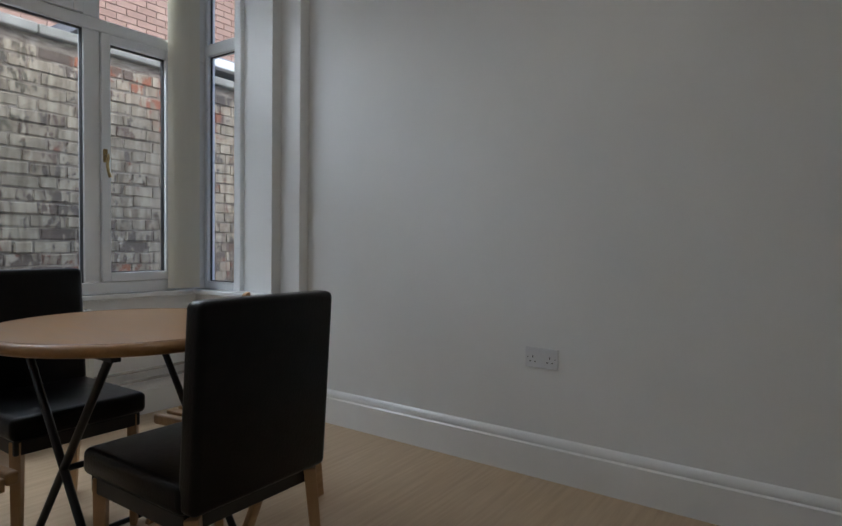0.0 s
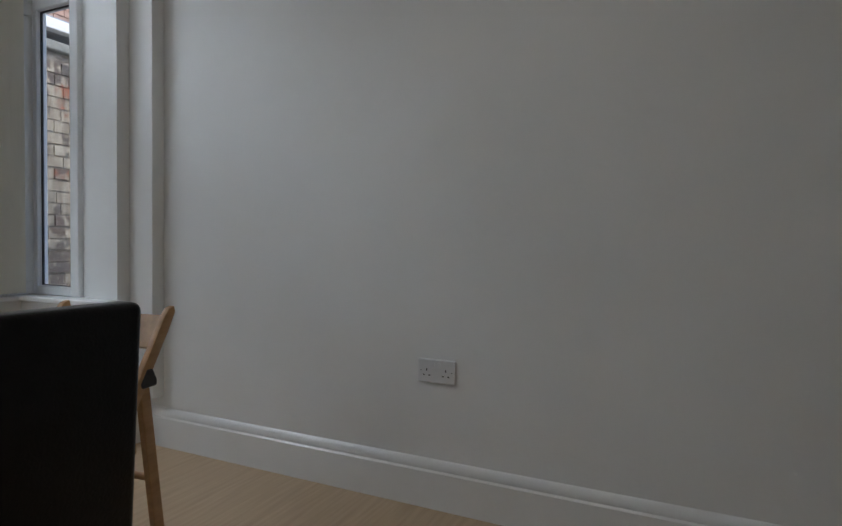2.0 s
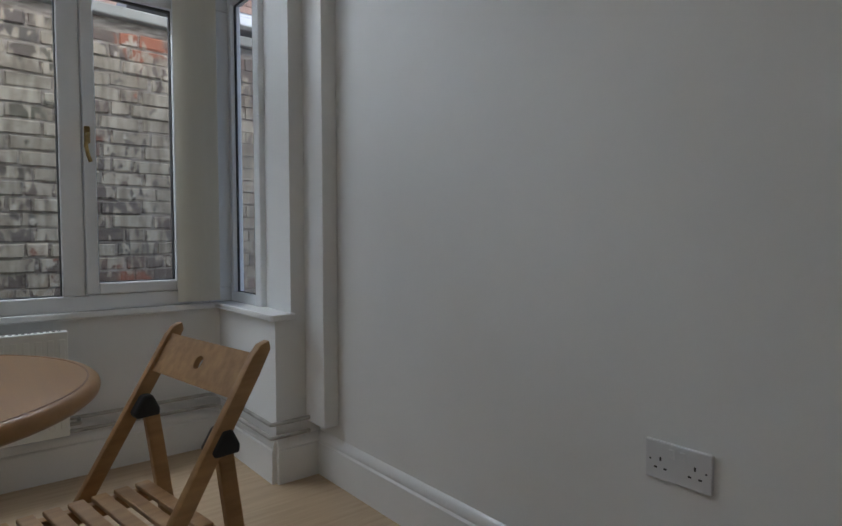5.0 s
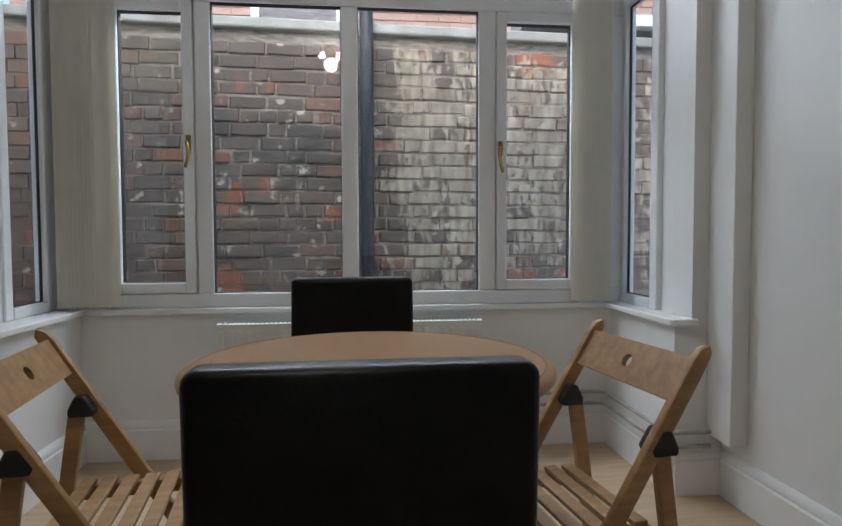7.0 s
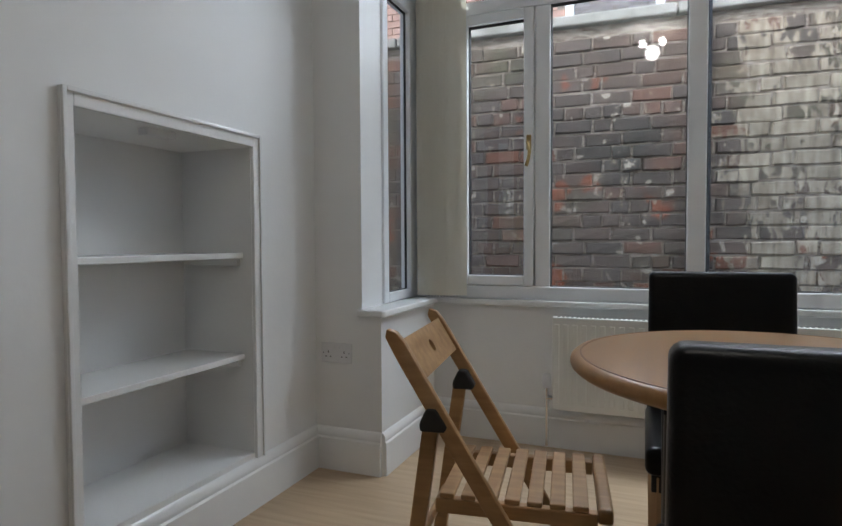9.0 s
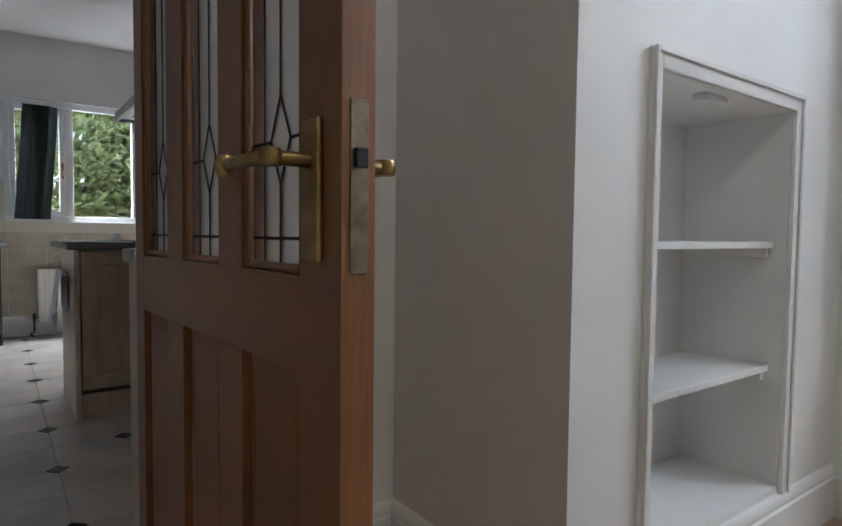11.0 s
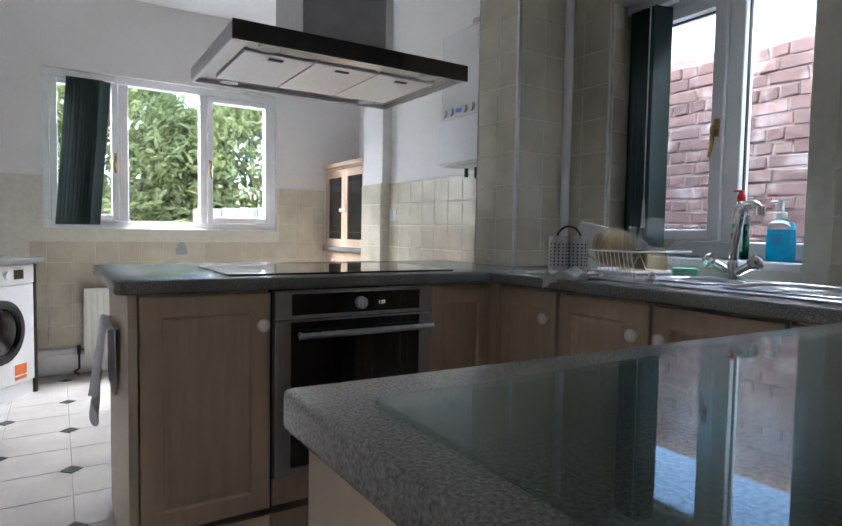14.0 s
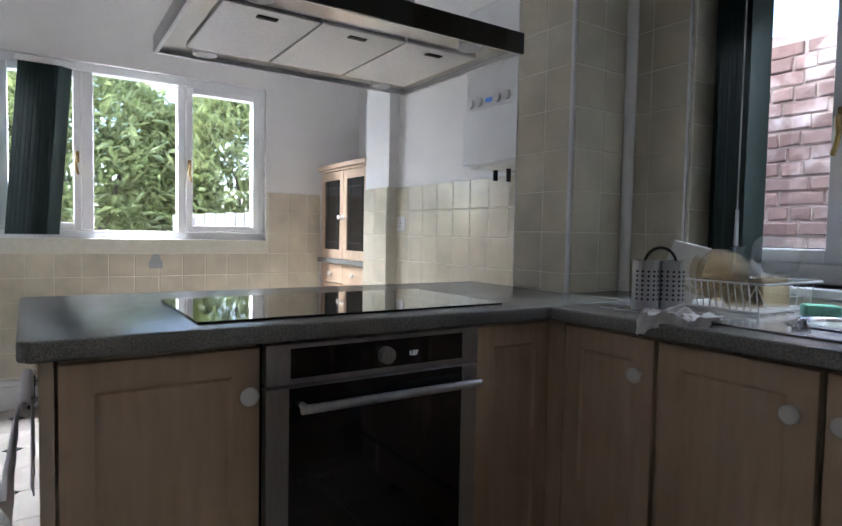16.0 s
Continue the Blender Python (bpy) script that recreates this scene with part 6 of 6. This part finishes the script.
def brick_wall(name, x0, x1, y, z0, z1, near, pieces_mat, joined_mat, mortar, label, l=0.222, h=0.0745, joint=0.011, turn=0.0, heading=0.38):
    """A wall facing -y in mixed bond; bricks inside `near` are pieces of their own, the rest one joined mesh."""
    wall = tagged(part(name, B((x0, x1, y + 0.008, y + 0.23, z0, z1)), mortar), label, "wall", kind="structure")
    half = (l - joint) / 2
    stretch = [brick_mesh("brick", pieces_mat, k, l, h) for k in range(8)]
    heads = [brick_mesh("brick", pieces_mat, 40 + k, half, h) for k in range(5)]
    rest = bmesh.new()
    r = random.Random(7)
    z, row, count = z0 + 0.01, 0, 0
    while z + h <= z1:
        x = x0 + 0.004 + (0.0 if row % 2 else half * 0.5) + r.uniform(0, 0.02)
        while x < x1 - l:
            header = r.random() < heading * (1.8 if row % 4 == 2 else 0.6)
            w = half if header else l
            jz, jy = r.uniform(-0.004, 0.004), r.uniform(-0.008, 0.003)
            if near[0] <= x <= near[1] and near[2] <= z <= near[3] and count < 300:
                o = new("brick", r.choice(heads if header else stretch))
                o.parent = wall
                o.location = (x, y + jy, z + jz)
                count += 1
            else:
                bx(rest, x, x + w, y + jy, y + 0.05, z + jz, z + jz + h)
            x += w + joint + r.uniform(-0.003, 0.003)
        z += h + joint
        row += 1
    tagged(part("brickwork", rest, joined_mat, wall), kind="stuff")
    wall.matrix_world = turned(turn)
    return wall


def turned(degrees):
    """A turn of the yard wall about a point on its face."""
    return Matrix.Translation((-0.1, 3.55, 0)) @ pose(0, 0, 0, 0, 0, degrees) @ Matrix.Translation((0.1, -3.55, 0))


def yard():
    brick_wall("yard_wall", -3.05, 4.2, 3.55, -0.15, 2.315, (-1.75, 1.35, 0.72, 2.3), M_soot, M_sootj, M_mortar, turn=3.0, label="old sooty brick yard wall with flaking white paint")
    for k in range(8):
        x = -3.05 + k * 0.9
        cs = tagged(part("coping_stone", B((x + 0.004, x + 0.896, 3.505, 3.82, 2.317, 2.385)), M_stone, None, "", 0.012), "weathered grey coping stone on the yard wall", "coping", "coping stones")
        cs.matrix_world = turned(3.0)
    sp = thing("soil_pipe", pose(-0.207, 3.475, -0.15), "black cast iron soil pipe against the yard wall", "pipe")
    bm = bmesh.new()
    rod(bm, (0, 0, 0), (0, 0, 4.4), 0.043, seg=20)
    part("pipe", bm, M_pipeblk, sp, smooth=True)
    for z in (0.5, 3.6):
        bm = bmesh.new()
        rod(bm, (0, 0, z), (0, 0, z + 0.1), 0.054, seg=20)
        part("collar", bm, M_pipeblk, sp, smooth=True)
    # house behind the yard wall
    hs = tagged(thing("house", pose(0, 0, 0), "pale brick house behind the yard wall", "house"))
    part("wall", B((-3.5, 9, 5.6, 5.8, -0.15, 4.2)), M_mortar, hs)
    bm = bmesh.new()
    z, row = 1.6, 0
    while z < 4.12:
        x = -3.4 - (0.11 if row % 2 else 0)
        while x < 5:
            inwin = -1.35 < x + 0.1 < -0.35 and z > 2.75
            if not inwin:
                bx(bm, x, x + 0.215, 5.585, 5.62, z, z + 0.065)
            x += 0.225
        z += 0.075
        row += 1
    tagged(part("brickwork", bm, M_pale, hs), kind="stuff")
    wd = part("window", B((-1.3, -1.22, 5.55, 5.6, 2.8, 4.1), (-0.48, -0.4, 5.55, 5.6, 2.8, 4.1), (-1.22, -0.48, 5.55, 5.6, 2.8, 2.88), (-1.22, -0.48, 5.55, 5.6, 4.02, 4.1)), M_upvc, hs, "white framed house window", 0.006)
    part("pane", B((-1.22, -0.48, 5.575, 5.58, 2.88, 4.02)), M_glass, wd)
    v = part("air_brick", B((-1.75, -1.53, 5.56, 5.585, 2.8, 2.95)), M_trim, hs, "white louvred vent", 0.004)
    for k in range(4):
        part("louvre", B((-1.74, -1.54, 5.552, 5.56, 2.815 + k * 0.033, 2.83 + k * 0.033)), M_trim, v)
    part("flashing", B((0.9, 5.0, 3.75, 5.55, 2.5, 2.6)), M_lead, hs, "grey lead covered lean-to roof")
    part("gutter", B((0.9, 5.0, 3.66, 3.75, 2.48, 2.56)), M_trim, hs, "white plastic gutter", 0.01)
    brick_wall("side_wall", -6.4, -3.06, 2.95, -0.15, 2.12, (-6.0, -4.2, 0.8, 2.4), M_redb, M_redj, M_redmortar, l=0.2, h=0.065, joint=0.009, heading=0.7, label="red brick neighbouring wall opposite the sink window")


def leaf_mesh(k):
    r = random.Random(100 + k)
    bm = bmesh.new()
    L, W = r.uniform(0.12, 0.17), r.uniform(0.021, 0.031)
    pts = [(0, 0), (0.25, 0.8), (0.55, 1.0), (0.82, 0.55), (1, 0)]
    mid = [bm.verts.new((t * L, 0, -0.16 * L * t * t)) for t, _ in pts]
    for s in (-1, 1):
        edge = [mid[0]] + [bm.verts.new((t * L, s * w * W, 0.012 - 0.16 * L * t * t)) for t, w in pts[1:-1]] + [mid[-1]]
        for a in range(len(pts) - 1):
            f = [mid[a], mid[a + 1], edge[a + 1], edge[a]]
            f = list(dict.fromkeys(f))
            bm.faces.new(f)
    return [v.co.copy() for v in bm.verts], [[v.index for v in f.verts] for f in (bm.verts.index_update() or bm.faces)]


def laurel(name, cx, cy, rx, ry, h, n, seed, label):
    r = random.Random(seed)
    t = thing(name, pose(cx, cy, -0.15), label, "hedge", "garden laurels")
    bm = bmesh.new()
    for k in range(9):
        a = r.uniform(0, 6.28)
        top = (rx * 0.7 * math.cos(a), ry * 0.7 * math.sin(a), h * r.uniform(0.6, 0.9))
        sweep(bm, [(0.1 * math.cos(a), 0.1 * math.sin(a), 0), (top[0] * 0.4, top[1] * 0.4, top[2] * 0.45), top], 0.025, 6)
    part("trunk", bm, M_bark, t, smooth=True)
    protos = [leaf_mesh(k) for k in range(5)]
    verts, faces = [], []
    clumps = []
    for k in range(n // 9):
        a, u = r.uniform(0, 6.28), r.uniform(-0.1, 1)
        z = h * (0.05 + 0.95 * max(0, u) ** 0.8)
        q = math.sqrt(max(0.05, 1 - (max(0, z / h - 0.45) / 0.6) ** 2)) * r.uniform(0.78, 1.06)
        clumps.append(Vector((rx * q * math.cos(a), ry * q * math.sin(a), z)))
    for c in clumps:
        out = Vector((c.x / rx, c.y / ry, 0.55)).normalized()
        for j in range(9):
            lv, lf = protos[r.randrange(5)]
            d = (out + Vector((r.gauss(0, 0.6), r.gauss(0, 0.6), r.gauss(0, 0.5)))).normalized()
            m = Matrix.Translation(c + Vector((r.gauss(0, 0.05), r.gauss(0, 0.05), r.gauss(0, 0.05)))) @ d.to_track_quat("X", "Z").to_matrix().to_4x4() @ pose(0, 0, 0, r.uniform(-60, 60), 0, 0)
            base = len(verts)
            verts.extend((m @ v)[:] for v in lv)
            faces.extend([base + i for i in f] for f in lf)
    me = bpy.data.meshes.new("crown")
    me.from_pydata(verts, [], faces)
    me.materials.append(M_leaf)
    o = new("crown", me)
    o.parent = t
    return t


M_leaf = rand_mat("laurel_leaf", [(0.11, 0.14, 0.06), (0.21, 0.25, 0.105), (0.35, 0.385, 0.18), (0.165, 0.2, 0.09)], 0.25, bump=0.0, attr="isl", nscale=3)

translucent(M_leaf, (0.34, 0.4, 0.14), 0.28)


def garden():
    laurel("laurel_hedge", -10.6, 2.1, 1.2, 1.5, 2.8, 17000, 1, "large glossy green laurel hedge in the garden")
    laurel("laurel_hedge", -10.9, 0.2, 1.1, 1.4, 2.9, 16000, 2, "large glossy green laurel hedge in the garden")
    laurel("laurel_hedge", -10.8, 4.0, 1.2, 1.4, 2.7, 12000, 3, "large glossy green laurel hedge in the garden")
    laurel("laurel_hedge", -12.5, -1.6, 1.4, 1.5, 3.1, 9000, 4, "large glossy green laurel hedge in the garden")
    fn = thing("garden_fence", pose(-9.2, 0.9, -0.15), "low pale close-boarded fence in the garden", "fence")
    for k in range(26):
        child_box("picket", M_fence, fn, (0, 0.018, k * 0.1, k * 0.1 + 0.093, 0.05, 1.385 + 0.006 * k + 0.008 * (k % 2)), 0.003)
    for z in (0.4, 1.15):
        child_box("rail", M_fence, fn, (-0.03, -0.002, 0, 2.6, z, z + 0.07), 0.003)


yard()
garden()

# ---- tiles ----
def box_mesh(name, material, sx, sy, sz, bevel):
    bm = B((0, sx, 0, sy, 0, sz))
    bevelled(bm, bevel, 1)
    me = bpy.data.meshes.new(name)
    bm.to_mesh(me)
    bm.free()
    me.materials.append(material)
    return me


TW = 0.1475


def tile_field(wall, origin, ux, uz, w, h, n, start=0.0, startz=0.0, holes=(), cut=True):
    """Tiles on a wall plane: origin, unit vectors along and up, the plane's normal n; whole tiles share one mesh."""
    o, ux, n = Vector(origin), Vector(ux), Vector(n)
    up = Vector((0, 0, 1))
    m3 = Matrix((ux, up, n)).transposed().to_4x4()
    cache = {}
    x = -start
    while x < w:
        z = -startz
        while z < h:
            a, b, c, d = max(0, x), min(w, x + TW), max(0, z), min(h, z + TW)
            if b - a > 0.012 and d - c > 0.012 and not any(a < q[1] - 0.005 and b > q[0] + 0.005 and c < q[3] - 0.005 and d > q[2] + 0.005 for q in holes):
                key = (round(b - a, 3), round(d - c, 3))
                if key not in cache:
                    cache[key] = box_mesh("tile", M_tile, key[0] - 0.003, key[1] - 0.003, 0.008, 0.002)
                t = new("tile", cache[key])
                t.parent = wall
                t.matrix_world = Matrix.Translation(o + ux * (a + 0.0015) + up * (c + 0.0015) + n * 0.002) @ m3
            z += TW
        x += TW


TT = 1.372
wb = struct("tiling_back", B((KX, KX + 0.0113, -0.95, 1.62, 0.18, 1.02), (KX, KX + 0.0113, 1.2, 1.62, 1.02, TT), (KX, KX + 0.0113, -0.95, WY0, 1.02, TT)), M_tilegr, "olive cream ceramic tiling under the garden window", category="tiling")
tile_field(wb, (KX + 0.003, -0.5, 0.19), (0, 1, 0), 0, 2.12, TT - 0.19, (1, 0, 0), 0.05, TW - ((TT - 0.19) % TW), holes=[(-0.42 + 0.5, 1.2 + 0.5, 1.012 - 0.19, 9)])
wr = struct("tiling_right", B((-6.22, -4.84, KY1 - 0.0113, KY1, 0.4, TT), (-6.52, -6.22, 1.5967, 1.608, 0.4, TT), (-6.22, -6.217, 1.608, KY1 - 0.0113, 0.4, TT)), M_tilegr, "olive cream ceramic tiling beside the boiler", category="tiling")
tile_field(wr, (-6.217, KY1 - 0.003, 0.45), (1, 0, 0), 0, 1.375, TT - 0.45, (0, -1, 0), 0.0, TW - ((TT - 0.45) % TW))
tile_field(wr, (-6.52, 1.605, 0.45), (1, 0, 0), 0, 0.30, TT - 0.45, (0, -1, 0), 0.0, TW - ((TT - 0.45) % TW))
wp = struct("tiling_pier", B((-4.843, -4.569, 1.3947, 1.406, 0.89, H2), (-4.572, -4.5607, 1.406, KYN, 0.89, H2)), M_tilegr, "olive cream ceramic tiling of the pier", category="tiling")
tile_field(wp, (-4.843, 1.403, 0.892), (1, 0, 0), 0, 0.272, H2 - 0.895, (0, -1, 0), 0.0, 0.08)
tile_field(wp, (-4.569, 1.405, 0.892), (0, 1, 0), 0, 0.30, H2 - 0.895, (1, 0, 0), 0.0, 0.08)
ws = struct("tiling_sink", B((-4.572, VX0, KYN - 0.0113, KYN, 0.89, H2), (VX1, XK, KYN - 0.0113, KYN, 0.89, H2), (VX0, VX1, KYN - 0.0113, KYN, VZ1, H2), (VX0 , VX1, KYN - 0.0113, KYN, 0.89, VZ0 - 0.031)), M_tilegr, "olive cream ceramic tiling round the sink window", category="tiling")
tile_field(ws, (-4.565, KYN - 0.003, 0.892), (1, 0, 0), 0, 2.0, H2 - 0.895, (0, -1, 0), 0.05, 0.08, holes=[(VX0 + 4.565, VX1 + 4.565, -1, VZ1 - 0.892)])
wv = struct("tiling_reveal", B((VX0, VX0 + 0.0113, KYN - 0.002, 1.858, VZ0, VZ1)), M_tilegr, "olive cream tiling of the window reveal", category="tiling")
tile_field(wv, (VX0 + 0.003, KYN, VZ0 + 0.002), (0, 1, 0), 0, 0.148, VZ1 - VZ0 - 0.004, (1, 0, 0), 0.0, 0.06)
struct("tile_trim", B((-4.574, -4.560, 1.391, 1.402, 0.891, H2), (-4.846, -4.8435, 1.391, 1.404, 0.891, H2), (VX0 - 0.006, VX0 + 0.002, KYN - 0.015, KYN - 0.0035, VZ0, VZ1 + 0.006)), M_metaltrim, "bright metal tile edging strips", 0.0015, category="trim")
struct("tile_cap", B((KX, KX + 0.012, -0.95, WY0, TT, TT + 0.008), (KX, KX + 0.012, 1.2, 1.62, TT, TT + 0.008), (-6.217, -4.843, KY1 - 0.012, KY1, TT, TT + 0.008)), M_socket, "white tile capping strip", 0.001, category="trim")

# motif tiles: a plain grey pot shape
for p, r in ((pose(KX + 0.0145, 0.46, 0.87), 90),):
    mo = thing("motif_tile", p @ pose(0, 0, 0, 0, 0, 90), "tile with a printed grey storage jar", "tile")
    bm = bmesh.new()
    prism(bm, [(-0.04, -0.04), (0.04, -0.04), (0.043, 0), (0.026, 0.025), (0.03, 0.04), (0.012, 0.055), (-0.012, 0.055), (-0.03, 0.04), (-0.026, 0.025), (-0.043, 0)], 0, 0.0008)
    bmesh.ops.transform(bm, matrix=pose(0, 0, 0, 90), verts=bm.verts)
    part("print", bm, M_lead, mo)

# floor tiles, corners cut where the dark insets lie
G = 0.2805
OX_, OY_ = -4.853, -0.30
fl = bpy.data.objects["floor_kitchen"]
cut = 0.045


def ftile(cuts):
    g, q = G - 0.004, cut
    poly = []
    for k, (cx, cy) in enumerate(((0, 0), (g, 0), (g, g), (0, g))):
        if cuts[k]:
            sx, sy = (1 if cx == 0 else -1), (1 if cy == 0 else -1)
            a, b = (cx + sx * q, cy), (cx, cy + sy * q)
            poly += [b, a] if k in (0, 2) else [a, b]
        else:
            poly.append((cx, cy))
    bm = bmesh.new()
    prism(bm, poly, 0, 0.006)
    bevelled(bm, 0.0015, 1)
    me = bpy.data.meshes.new("tile")
    bm.to_mesh(me)
    bm.free()
    me.materials.append(M_ftile)
    return me


TA, TB = ftile((1, 0, 1, 0)), ftile((0, 1, 0, 1))
bm = bmesh.new()
q = cut - 0.004
prism(bm, [(q, 0), (0, q), (-q, 0), (0, -q)], 0, 0.006)
bevelled(bm, 0.001, 1)
DM = bpy.data.meshes.new("inset")
bm.to_mesh(DM)
bm.free()
DM.materials.append(M_diam)
for i in range(-9, 9):
    for j in range(-4, 8):
        x, y = OX_ + i * G, OY_ + j * G
        if -7.3 < x + 0.02 and x + G < XK + 0.02 and KY0 - 0.05 < y and y + G < 1.9:
            t = new("tile", TA if (i + j) % 2 == 0 else TB)
            t.parent = fl
            t.location = (x + 0.002, y + 0.002, -0.006)
            if (i + j) % 2 == 0:
                t = new("inset_tile", DM)
                t.parent = fl
                t.location = (x, y, -0.0058)
